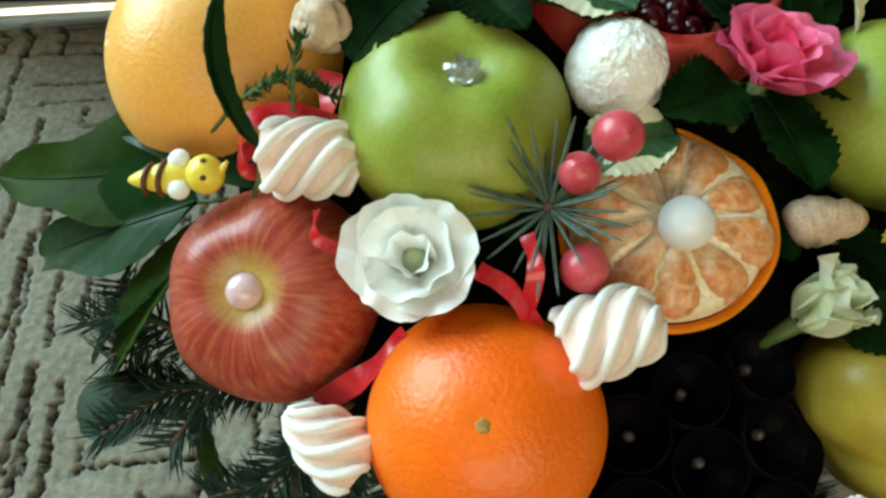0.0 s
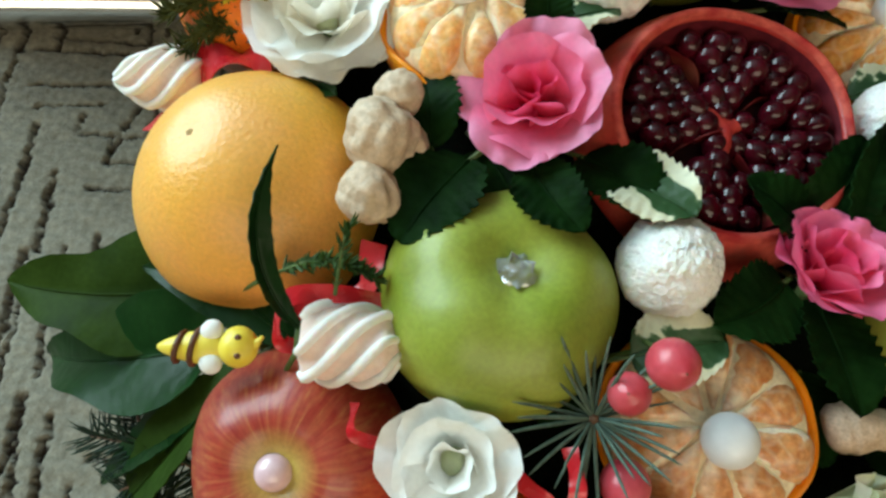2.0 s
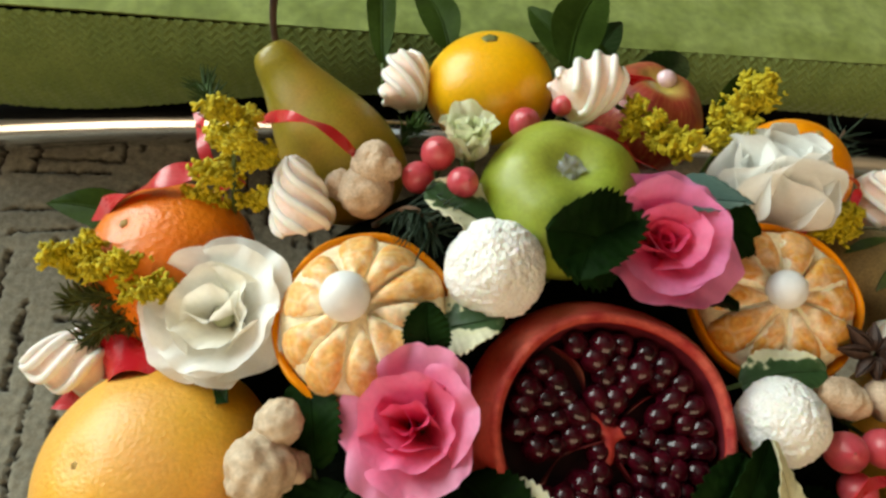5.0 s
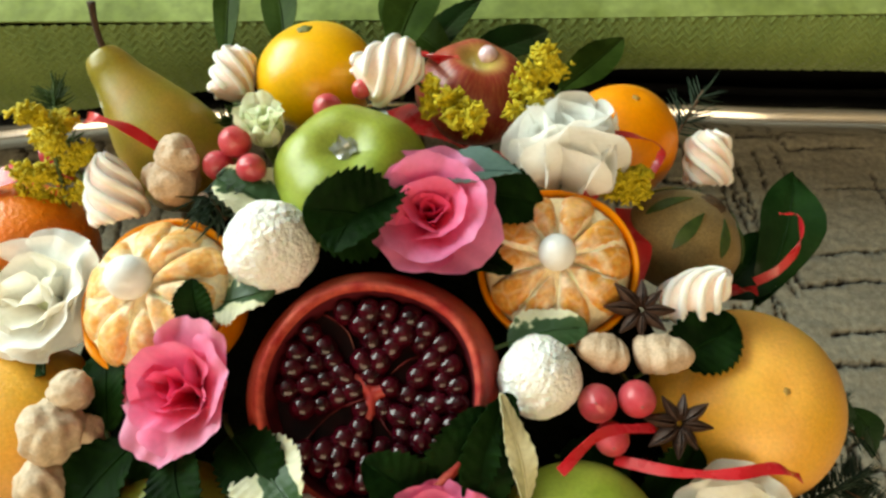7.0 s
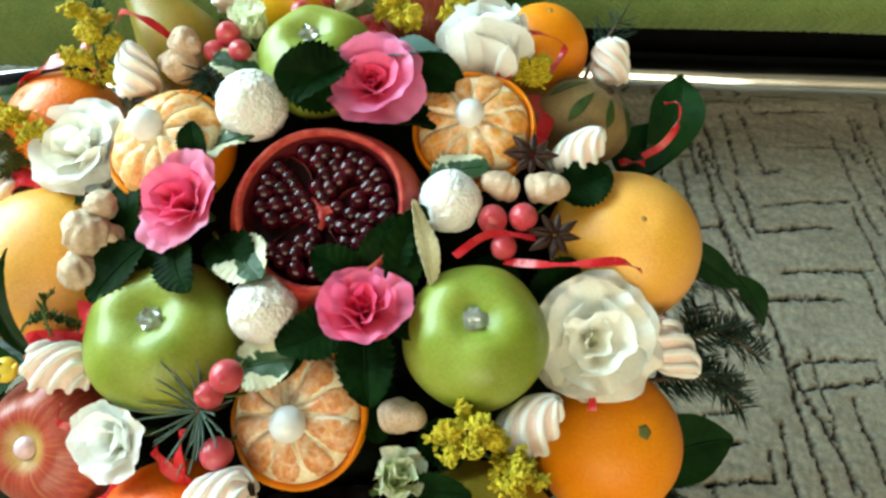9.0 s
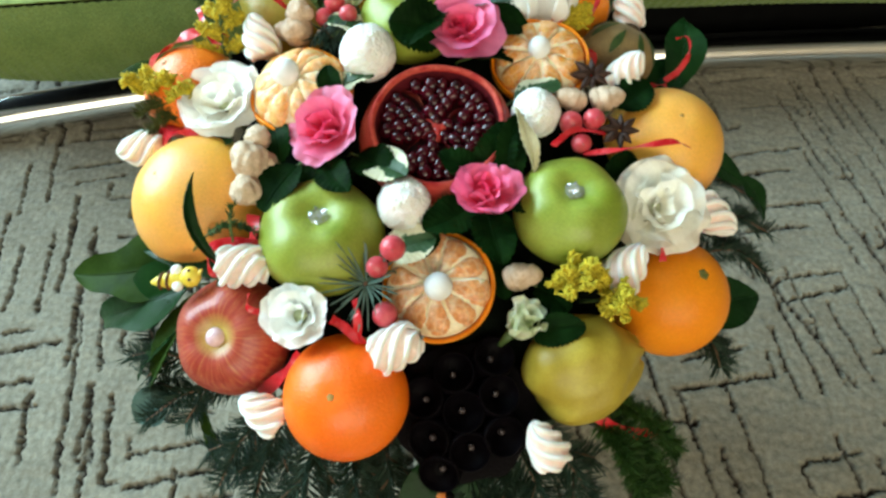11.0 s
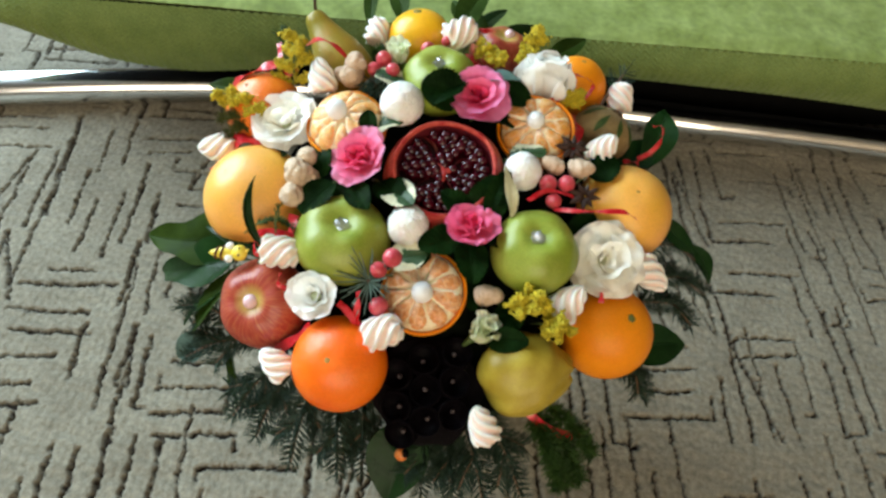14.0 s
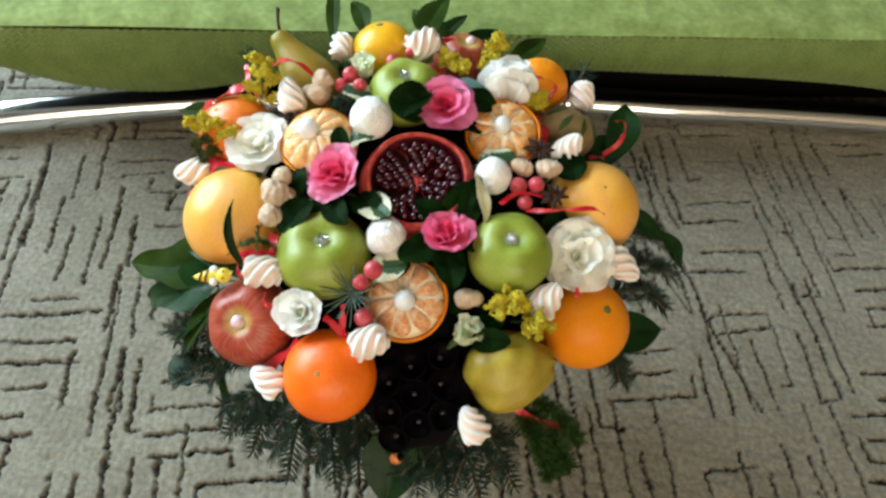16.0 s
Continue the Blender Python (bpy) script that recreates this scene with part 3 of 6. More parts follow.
g = np.random.default_rng(27)
for bi in range(int((PU.max() - GU0) / CU) + 2):
    for bj in range(int((PV.max() - GV0) / CV) + 2):
        u, v = GU0 + bi * CU + 0.035 * (bj % 3), GV0 + bj * CV + 0.045 * (bi % 2)
        deep = lambda: g.uniform(0.0012, 0.0021)
        if (bi + 2 * bj) % 5 in (0, 3) or g.uniform() < 0.06:      # short cuts across, some bent down at an end
            for k in range(4):
                h = v + CV * (0.08 + 0.235 * k + g.normal(0, 0.025))
                a, b = u + CU * g.uniform(-0.10, 0.22), u + CU * g.uniform(0.68, 0.98)
                if g.uniform() < 0.92:
                    carve(a, h, b, h + g.normal(0, 0.002), deep())
                    if g.uniform() < 0.45:
                        e = a if g.uniform() < 0.6 else b
                        carve(e, h, e + g.normal(0, 0.002), h + g.choice([-1, 1]) * g.uniform(0.012, 0.035), deep())
        else:                                                        # long cuts, some running on into the next block
            for k in range(4):
                c = u + CU * (0.10 + 0.245 * k + g.normal(0, 0.035))
                a, b = v + CV * g.uniform(-0.12, 0.25), v + CV * (g.uniform(0.70, 1.05) if g.uniform() < 0.6 else g.uniform(1.2, 1.55))
                if g.uniform() < 0.94:
                    carve(c, a, c + g.normal(0, 0.003), b, deep())
                    if g.uniform() < 0.34:
                        carve(c, a if g.uniform() < 0.6 else b, c + g.choice([-1, 1]) * g.uniform(0.012, 0.04), a + g.normal(0, 0.002), deep())
rough_up = ripple(GX, GY, 0 * GX, 900, 8)
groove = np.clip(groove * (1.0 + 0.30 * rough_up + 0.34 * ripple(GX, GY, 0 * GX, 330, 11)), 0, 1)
GZ = 0.0007 * ripple(GX, GY, 0 * GX, 160, 9) + 0.0005 * rough_up - 0.0075 * groove
carpet_mesh = bpy.data.meshes.new("carpet")
idx = np.arange(nx * ny).reshape(nx, ny)
quads = np.stack([idx[:-1, :-1], idx[1:, :-1], idx[1:, 1:], idx[:-1, 1:]], -1).reshape(-1, 4)
carpet_mesh.vertices.add(nx * ny)
carpet_mesh.vertices.foreach_set("co", np.stack([GX, GY, GZ], -1).ravel())
carpet_mesh.loops.add(quads.size)
carpet_mesh.loops.foreach_set("vertex_index", quads.ravel())
carpet_mesh.polygons.add(len(quads))
carpet_mesh.polygons.foreach_set("loop_start", np.arange(len(quads)) * 4)
carpet_mesh.update(calc_edges=True)
carpet_mesh.polygons.foreach_set("use_smooth", np.ones(len(quads), bool))
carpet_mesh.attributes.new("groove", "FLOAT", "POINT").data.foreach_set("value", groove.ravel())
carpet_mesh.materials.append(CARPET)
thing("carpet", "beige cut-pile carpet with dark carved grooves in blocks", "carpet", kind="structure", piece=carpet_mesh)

# ---- armchair: green seat on a chrome floor tube ----
chair = thing("armchair", "green upholstered armchair seat on a bent chrome floor tube", "armchair", m=pose(0, 0.646, 0, 0, 0, 15.5))


def seat_top(u, v):
    x = -0.66 + 1.72 * u
    y = -0.004 + 0.95 * v
    edge_round = 0.004 * np.clip(1 - v / 0.012, 0, 1) ** 2
    end_round = 0.05 * (np.clip(1 - u / 0.06, 0, 1) ** 2 + np.clip((u - 0.94) / 0.06, 0, 1) ** 2)
    z = 0.219 + 0.014 * np.sin(np.pi * np.clip(v * 1.5, 0, 1)) + 0.003 * ripple(x, y, 0 * x, 9, 21) - edge_round - end_round
    return np.stack([x, y, z], -1)


def low_edge(x):
    left, right = np.clip((-0.46 - x) / 0.2, 0, 1), np.clip((x - 0.40) / 0.35, 0, 1)
    dip = 0.038 * np.exp(-(((x + 0.37) / 0.17) ** 2))
    return 0.151 - 0.030 * np.clip((x - 0.60) / 0.30, 0, 1) ** 2 - dip + 0.05 * left**1.5 - 0.026 * right**1.5 + 0.008 * np.exp(-(((x - 0.2) / 0.16) ** 2))


def seat_front(u, v):
    x = -0.66 + 1.72 * u
    end_round = 0.05 * (np.clip(1 - u / 0.06, 0, 1) ** 2 + np.clip((u - 0.94) / 0.06, 0, 1) ** 2)
    hi, lo = 0.2155 - end_round, low_edge(x)
    z = hi + (lo - hi) * v
    # a zigzag weave, raised in slanting ribs
    zig = np.abs(((x / 0.0058) % 2) - 1) * 0.95 + 0.10 * ripple(x, z, 0 * x, 60, 24)
    rib = np.sin(2 * np.pi * (z / 0.0056 + zig))
    y = -0.006 - 0.016 * np.sin(np.pi * np.clip(v, 0, 1)) + 0.0011 * rib
    return np.stack([x, y, z], -1)


part("seat_cover", thick(sheet(seat_top, 120, 60), -0.002), VELOUR, chair, "smooth light green velour seat top")
part("seat_side", sheet(seat_front, 1500, 56), WEAVE, chair, "woven green zigzag fabric side")
# the underside is blackened so that the tube mirrors shade
part("seat_bottom", joined([sheet(lambda u, v: np.stack([-0.66 + 1.72 * u, -0.006 + 0.95 * v, low_edge(-0.66 + 1.72 * u) + 0.001], -1), 60, 6)]), BLACK, chair, "underside of the seat, blackened for shade")
# a black box put in where only shade lies under the seat
part("seat_base", box(-0.36, 1.0, 0.115, 0.9, 0.004, 0.155), BLACK, chair, "black box standing in for the shade under the seat", smooth=False)
TUBE = 0.027


def tube_y(x):
    return 0.095 - 0.097 * (x - 0.2) ** 2 - 0.030 * np.clip((x + 0.35) / 0.75, 0, 1) ** 1.5


arc = [(x, tube_y(x), TUBE - 0.002) for x in np.linspace(1.05, -0.62, 40)]
tip = [(-0.62 - 0.075 * k / 8, tube_y(-0.62 - 0.075 * k / 8), TUBE - 0.002) for k in range(1, 9)]
line = smooth_line(arc + tip, 220)
part("floor_tube", pipe(line, np.full(220, TUBE), 28), CHROME, chair, "shiny bent chrome tube")
# rounded end of the tube, its bright reflection put in as colour
onward = (line[-1] - line[-2]) / np.linalg.norm(line[-1] - line[-2])
bend = np.concatenate([[0.0, 0.02], np.linspace(0.10, 1.55, 12)])
end_line = [line[-1] - onward * 0.012 + onward * ((0.012 if k else 0.0) + TUBE * math.sin(a)) for k, a in enumerate(bend)]
part("end_cap", pipe(np.array(end_line), (TUBE + 0.0012) * np.cos(bend), 28), END_GLEAM, chair, "rounded tube end, coloured cream for its bright reflection")


# ---- the bouquet: its vase and core ----
HEART = Vector((0.085, 0.265, 0.13))      # from here the bouquet fans out


def outward(p, lift=0.0):
    return (Vector(p) - HEART + Vector((0, 0, lift))).normalized()


def dome(x, y):
    return 0.167 + 0.249 * x + 1.124 * y - 1.481 * x * x - 1.532 * y * y - 0.205 * x * y


vase_line = [(0.001, 0.004), (0.050, 0.004), (0.056, 0.012), (0.066, 0.06), (0.070, 0.11), (0.064, 0.16), (0.060, 0.19), (0.066, 0.205), (0.061, 0.205), (0.055, 0.19), (0.058, 0.16), (0.050, 0.02), (0.001, 0.012)]


def turned(line, n=40, sides=48):
    p = smooth_line(line, n)
    return sheet(lambda u, v: np.stack([np.interp(v, np.linspace(0, 1, n), p[:, 0]) * np.cos(2 * np.pi * u), np.interp(v, np.linspace(0, 1, n), p[:, 0]) * np.sin(2 * np.pi * u), np.interp(v, np.linspace(0, 1, n), p[:, 1])], -1), sides, n, True)


thing("vase", "pale blue glazed vase under the bouquet on the carpet", "vase", piece=turned(vase_line), material=CERAMIC, m=pose(0.092, 0.272, 0))


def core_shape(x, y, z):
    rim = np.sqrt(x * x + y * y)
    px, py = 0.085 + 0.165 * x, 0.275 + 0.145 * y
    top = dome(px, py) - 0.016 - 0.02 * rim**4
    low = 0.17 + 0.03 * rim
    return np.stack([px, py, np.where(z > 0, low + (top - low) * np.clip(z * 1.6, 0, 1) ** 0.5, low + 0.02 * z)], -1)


# unseen core added as support; its near-black puts shade into the gaps
thing("flower_foam", "added foam core holding the bouquet, near-black for shade in its gaps", "floral foam", piece=orb(core_shape, 64, 40), material=FOAM)

# ---- whole fruit ----
def apple_piece(r, tall=0.86, seed=1, nu=64, nv=44):
    def shape(x, y, z):
        rim, ang = np.sqrt(x * x + y * y), np.arctan2(y, x)
        lobes = 1 + 0.020 * np.cos(5 * ang + seed) * (0.4 + np.abs(z)) + 0.028 * ripple(x, y, z, 1.6, seed)
        w = r * (1 - 0.05 * np.clip(-z, 0, 1)) * lobes
        h = r * tall * z * (1 + 0.035 * np.cos(5 * ang + seed) * rim * (z > 0)) - r * 0.27 * np.exp(-((rim / 0.33) ** 2)) * (z > 0) + r * 0.30 * np.exp(-((rim / 0.3) ** 2)) * (z < 0)
        return np.stack([w * x, w * y, h], -1)
    return orb(shape, nu, nv)


def round_piece(r, tall=0.95, seed=1, uneven=0.012, dent=0.05, nu=64, nv=44, stretch=(1, 1)):
    def shape(x, y, z):
        rim = np.sqrt(x * x + y * y)
        k = r * (1 + uneven * ripple(x, y, z, 1.8, seed))
        h = tall * z - dent * np.exp(-((rim / 0.16) ** 2)) * np.sign(z)
        return np.stack([k * x * stretch[0], k * y * stretch[1], k * h], -1)
    return orb(shape, nu, nv)


def navel(parent, r, tall, dent, material, size=0.0026):
    """The small starred scar where the stem was."""
    def shape(x, y, z):
        a = np.arctan2(y, x)
        k = size * (1 + 0.12 * np.cos(5 * a))
        return np.stack([k * x, k * y, 0.35 * size * z + r * (tall - dent) + 0.0002], -1)
    part("stem_scar", orb(shape, 20, 10), material, parent)


NAVEL_GREEN = mat("stem_scar_green", (0.10, 0.12, 0.02), (0.16, 0.15, 0.04), rough=0.7, size=0.002)
NAVEL_BROWN = mat("stem_scar_brown", (0.30, 0.16, 0.03), (0.40, 0.24, 0.06), rough=0.7, size=0.002)

for place, r, axis, seed in [((0.028, 0.202, 0.329), 0.0375, (0.02, -0.06, 1), 3), ((0.172, 0.236, 0.338), 0.0345, (0.02, -0.08, 1), 8), ((0.056, 0.354, 0.375), 0.0322, (-0.02, -0.04, 1), 14)]:
    a = thing("green_apple", "glossy green apple with a crystal set in its hollow", "apple", "green apples in the bouquet", m=upright(place, axis, seed * 37))
    part("skin", apple_piece(r, 0.84, seed), GREEN_APPLE, a)
for place, r, axis, seed, words in [((-0.021, 0.153, 0.285), 0.0362, (-0.10, -0.52, 0.84), 5, "red and yellow streaked apple with a pink bead in its hollow"), ((0.092, 0.434, 0.355), 0.0285, (0.12, 0.18, 1), 9, "orange-red apple with a pink bead, wrapped in red ribbon")]:
    a = thing("red_apple", words, "apple", "red apples in the bouquet", m=upright(place, axis, seed * 31))
    part("skin", apple_piece(r, 0.86, seed), RED_APPLE, a)

CITRUS = [
    ("grapefruit", "large smooth yellow grapefruit at the edge of the bouquet", (-0.0605, 0.231, 0.310), 0.0446, (-0.42, -0.22, 0.88), 0.97, GRAPEFRUIT, 2, NAVEL_BROWN, 0.0016),
    ("grapefruit", "large smooth yellow-orange grapefruit at the edge of the bouquet", (0.235, 0.317, 0.318), 0.0415, (0.10, -0.18, 0.98), 0.97, GRAPEFRUIT, 5, NAVEL_BROWN, 0.0014),
    ("mandarin", "bright red-orange mandarin facing out at the bouquet's foot", (0.055, 0.122, 0.285), 0.0362, (-0.06, -0.40, 0.91), 0.95, DEEP_ORANGE, 7, NAVEL_BROWN, 0.0022),
    ("orange", "round orange with a small green stem scar", (0.2470, 0.2245, 0.2765), 0.0388, (0.33, -0.10, 0.94), 0.98, ORANGE_PEEL, 11, NAVEL_GREEN, 0.0034),
    ("orange", "small orange with a red ribbon curled over it", (0.167, 0.430, 0.344), 0.0288, (0.06, 0.16, 0.98), 0.97, ORANGE_PEEL, 15, NAVEL_BROWN, 0.0018),
    ("mandarin", "yellow mandarin with a brown stem scar", (0.018, 0.418, 0.364), 0.0292, (-0.20, 0.22, 0.95), 0.84, YELLOW_PEEL, 19, NAVEL_GREEN, 0.0036),
    ("mandarin", "shiny red-orange tangerine under goldenrod sprigs", (-0.087, 0.306, 0.335), 0.0340, (-0.4, -0.1, 0.9), 0.9, RED_TANGERINE, 23, NAVEL_BROWN, 0.0018),
]
for name, words, place, r, axis, tall, material, seed, scar, scar_size in CITRUS:
    fruit = thing(name, words, name, m=upright(place, axis, seed * 47))
    part("peel", round_piece(r, tall, seed, 0.011, 0.03), material, fruit)
    navel(fruit, r, tall, 0.03, scar, scar_size)

# quince: long, lumpy, with a nipple at one end
def quince_shape(x, y, z):
    rim, ang = np.sqrt(x * x + y * y), np.arctan2(y, x)
    k = 0.0338 * (1 + 0.06 * ripple(x, y, z, 2.6, 41) + 0.024 * ripple(x, y, z, 6.5, 43) + 0.06 * np.cos(4 * ang + 0.6) * np.clip(z, 0, 1) ** 2 - 0.08 * np.clip(z, 0, 1) ** 3)
    end = 0.0050 * np.exp(-((rim / 0.42) ** 2)) * (z > 0) - 0.0060 * np.exp(-((rim / 0.16) ** 2)) * (z > 0)
    return np.stack([k * x, k * y * 0.97, k * 1.14 * z + end], -1)


q = thing("quince", "yellow lumpy quince with a blunt tip", "quince", m=upright((0.1905, 0.1625, 0.282), (0.90, 0.34, 0.06), 20, 0.95))
part("skin", orb(quince_shape, 64, 48), QUINCE_SKIN, q)
part("calyx", orb(lambda x, y, z: np.stack([0.0036 * x * (1 + 0.25 * ripple(x, y, z, 4, 47)), 0.0036 * y * (1 + 0.25 * ripple(x, y, z, 4, 48)), 0.0340 + 0.0018 * z], -1), 24, 12), KIWI_END, q, "dark dried end")

# pear lying back with its stem up
pear = thing("pear", "yellow-brown pear with a dark stem", "pear", m=upright((-0.0350, 0.3675, 0.3495), (-0.70, 0.42, 0.54), 0, 0.95))
pear_line = [(0.0005, -0.028), (0.012, -0.027), (0.024, -0.016), (0.0262, 0.0), (0.0235, 0.016), (0.0175, 0.032), (0.0125, 0.045), (0.0105, 0.053), (0.0075, 0.0585), (0.002, 0.0595), (0.0005, 0.0592)]
part("skin", turned(pear_line, 60, 48), PEAR_SKIN, pear)
turn_back = pear.matrix_world.inverted()
part("stem", pipe(smooth_line([tuple(turn_back @ Vector(p)) for p in ((-0.0695, 0.3905, 0.3790), (-0.0722, 0.3925, 0.3850), (-0.0738, 0.3960, 0.3930), (-0.0738, 0.4000, 0.4025))], 14), 0.0015 + 0.0006 * np.abs(np.linspace(-1, 1, 14)) ** 3, 8), TWIG_DARK, pear, "dark woody stem")

# kiwi with leaf-shaped cuts
kiwi_z = Vector((0.34, 0.42, 0.84)).normalized()
kiwi_x = (Vector((1, 0.1, 0)) - kiwi_z * kiwi_z.dot(Vector((1, 0.1, 0)))).normalized()
kiwi_m = Matrix((kiwi_x, kiwi_z.cross(kiwi_x), kiwi_z)).transposed().to_4x4()
kiwi = thing("kiwi", "brown kiwi with green leaf-shaped cuts round its end", "kiwi", m=Matrix.Translation((0.2005, 0.3790, 0.3425)) @ kiwi_m)
KX, KY, KZ = 0.0275, 0.0225, 0.0235
part("skin", orb(lambda x, y, z: np.stack([KX * x * (1 + 0.02 * ripple(x, y, z, 2, 51)), KY * y * (1 + 0.02 * ripple(x, y, z, 2, 54)), KZ * z], -1), 48, 36), KIWI_SKIN, kiwi)


def kiwi_cut(at, near, far, wide):
    """A lens-shaped notch that runs from the kiwi's end down its side; near and far: degrees from the end."""
    def shape(u, v):
        ph = radians(near) + radians(far - near) * u
        a = at + wide * np.sin(np.pi * u) * (v - 0.5) * 2
        k = 1.034 - 0.006 * np.sin(np.pi * v) * np.sin(np.pi * u)
        return np.stack([k * KX * np.sin(ph) * np.cos(a), k * KY * np.sin(ph) * np.sin(a), k * KZ * np.cos(ph)], -1)
    return thick(sheet(shape, 14, 7), 0.0006)


part("calyx", orb(lambda x, y, z: np.stack([0.0050 * x * (1 + 0.30 * ripple(x, y, z, 4, 52)), 0.0050 * y * (1 + 0.30 * ripple(x, y, z, 4, 53)), KZ - 0.0006 + 0.0022 * z], -1), 28, 14), KIWI_END, kiwi, "dark dried end")
for k in range(8):
    part("leaf_cut", kiwi_cut(0.35 + k * math.pi / 4, 24 + 5 * (k % 2), 66 + 8 * (k % 3), 0.13), KIWI_FLESH, kiwi, "green leaf-shaped cut")


# ---- peeled mandarins: a cup of peel with a wheel of segments ----
def peeled(place, r, axis, spin, count, flesh, words, peel_up=0.15, dome_up=0.55, seed=1):
    fruit = thing("peeled_mandarin", words, "mandarin", "peeled mandarins", m=upright(place, axis, spin))
    def peel(u, v):
        a = 2 * np.pi * u
        edge = peel_up + 0.05 * np.sin(3 * a + seed) + 0.035 * np.sin(7 * a + 2 * seed)
        t = np.clip(v * 2, 0, 1)
        ph_out = np.pi - (np.pi / 2 + edge) * t
        back = np.clip(v * 2 - 1, 0, 1)
        ph = np.where(v <= 0.5, ph_out, np.pi / 2 - edge + 0.55 * back)
        rr = np.where(v <= 0.5, r, r * (1 - 0.085 * np.clip(back * 8, 0, 1)))
        return np.stack([rr * np.sin(ph) * np.cos(a), rr * np.sin(ph) * np.sin(a), 0.95 * rr * np.cos(ph)], -1)
    part("peel", sheet(peel, 64, 40, True), ORANGE_PEEL, fruit, "orange peel cup")
    part("pith", orb(lambda x, y, z: np.stack([0.9 * r * x, 0.9 * r * y, np.where(z > 0, 0.80 * dome_up * np.sqrt(np.clip(1 - 0.75 * (x * x + y * y), 0, 1)) / np.maximum(z, 0.05) * np.clip(z * 3, 0, 1), 0.85) * r * z], -1), 48, 16), PITH, fruit, "white pith")
    for k in range(count):
        g = np.random.default_rng(seed * 50 + k)
        a0, half = 2 * np.pi * (k + g.uniform(-0.08, 0.08)) / count, np.pi / count * g.uniform(1.10, 1.22)
        lift = dome_up * g.uniform(0.90, 1.08)
        long, bumps = 0.86 * g.uniform(0.95, 1.04), g.integers(900)
        def wedge(x, y, z, a0=a0, half=half, lift=lift, long=long, bumps=bumps):
            s = 0.5 + 0.5 * x                            # from the middle outwards
            rad = r * (0.06 + long * s)
            side = np.sign(y) * np.abs(y) ** 0.75
            wide = half * rad * 0.98 * np.clip(1.25 * np.sqrt(np.clip(1 - (x * 0.93) ** 2, 0.01, 1)) + 0.25, 0, 1)
            up = np.where(z > 0, lift * r * (0.42 + 0.62 * np.sqrt(np.clip(1 - (s * 0.96) ** 2, 0, 1))) * np.abs(z) ** 0.42, -0.18 * r * np.abs(z))
            up = up * (1 + 0.05 * ripple(x * 2, y, z, 2.2, bumps))
            sway = side * wide + 0.0008 * ripple(x, y, z, 1.6, bumps + 1)
            return np.stack([rad * math.cos(a0) - sway * math.sin(a0), rad * math.sin(a0) + sway * math.cos(a0), up], -1)
        part("segment", orb(wedge, 20, 14), flesh, fruit)
    return fruit


peeled((0.1000, 0.184, 0.3195), 0.0338, (-0.12, -0.38, 0.92), 10, 10, SEGMENT_SALMON, "half-peeled mandarin with orange segments and a white sugar pearl", 0.04, 0.34, 1)
peeled((-0.003, 0.290, 0.360), 0.0330, (-0.12, -0.22, 0.96), 30, 10, SEGMENT_PALE, "half-peeled mandarin with pale plump segments and a white sugar pearl", 0.16, 0.58, 2)
peeled((0.146, 0.340, 0.362), 0.0325, (-0.05, -0.30, 0.95), 55, 10, SEGMENT, "half-peeled mandarin with pith-veined segments and a white sugar pearl", 0.18, 0.46, 3)

# ---- pomegranate cut open ----
pom = thing("pomegranate", "pomegranate cut open on dark red seeds", "pomegranate", m=upright((0.0866, 0.2776, 0.3406), (0.04, -0.30, 0.95), 25))
PR, CUT = 0.0498, 0.55
LIFT = PR * 0.96 * CUT - 0.0137                   # foot of the seeds in the bowl


def pom_shell(u, v):
    a = 2 * np.pi * u
    wob = 1 + 0.012 * np.sin(3 * a + 1) + 0.010 * np.sin(5 * a)
    s = np.clip(v / 0.62, 0, 1)
    ph = np.pi - (np.pi - math.acos(CUT)) * s
    rr, zz = PR * np.sin(ph), PR * 0.96 * np.cos(ph)
    w = np.clip((v - 0.62) / 0.14, 0, 1)                  # over the rim
    d = np.clip((v - 0.76) / 0.24, 0, 1)                  # down inside
    rim = PR * math.sin(math.acos(CUT))
    rr = np.where(v > 0.62, rim - 0.0036 * w - 0.003 * d, rr)
    zz = np.where(v > 0.62, PR * 0.96 * CUT + 0.0016 * np.sin(np.pi * w) - 0.0175 * d, zz)
    return np.stack([rr * wob * np.cos(a), rr * wob * np.sin(a), zz], -1)


part("shell", sheet(pom_shell, 72, 64, True), POM_SKIN, pom, "pink-red rind")
part("rim", sheet(lambda u, v: np.stack([(PR * 0.833 - 0.0036 * v) * (1 + 0.012 * np.sin(6 * np.pi * u + 1) + 0.010 * np.sin(10 * np.pi * u)) * np.cos(2 * np.pi * u), (PR * 0.833 - 0.0036 * v) * (1 + 0.012 * np.sin(6 * np.pi * u + 1) + 0.010 * np.sin(10 * np.pi * u)) * np.sin(2 * np.pi * u), PR * 0.96 * CUT + 0.0012 + 0.0016 * np.sin(np.pi * v)], -1), 72, 7, True), POM_RIM, pom, "paler cut rim")
# flesh and lining are red, with the hollow's shade put into their colour
part("flesh", orb(lambda x, y, z: np.stack([0.0372 * x, 0.0372 * y, LIFT + 0.0035 + 0.004 * z * (z < 0) + 0.001 * ripple(x, y, z, 4, 61)], -1), 40, 10), POM_INSIDE, pom, "red flesh, darkened for shade between the seeds")
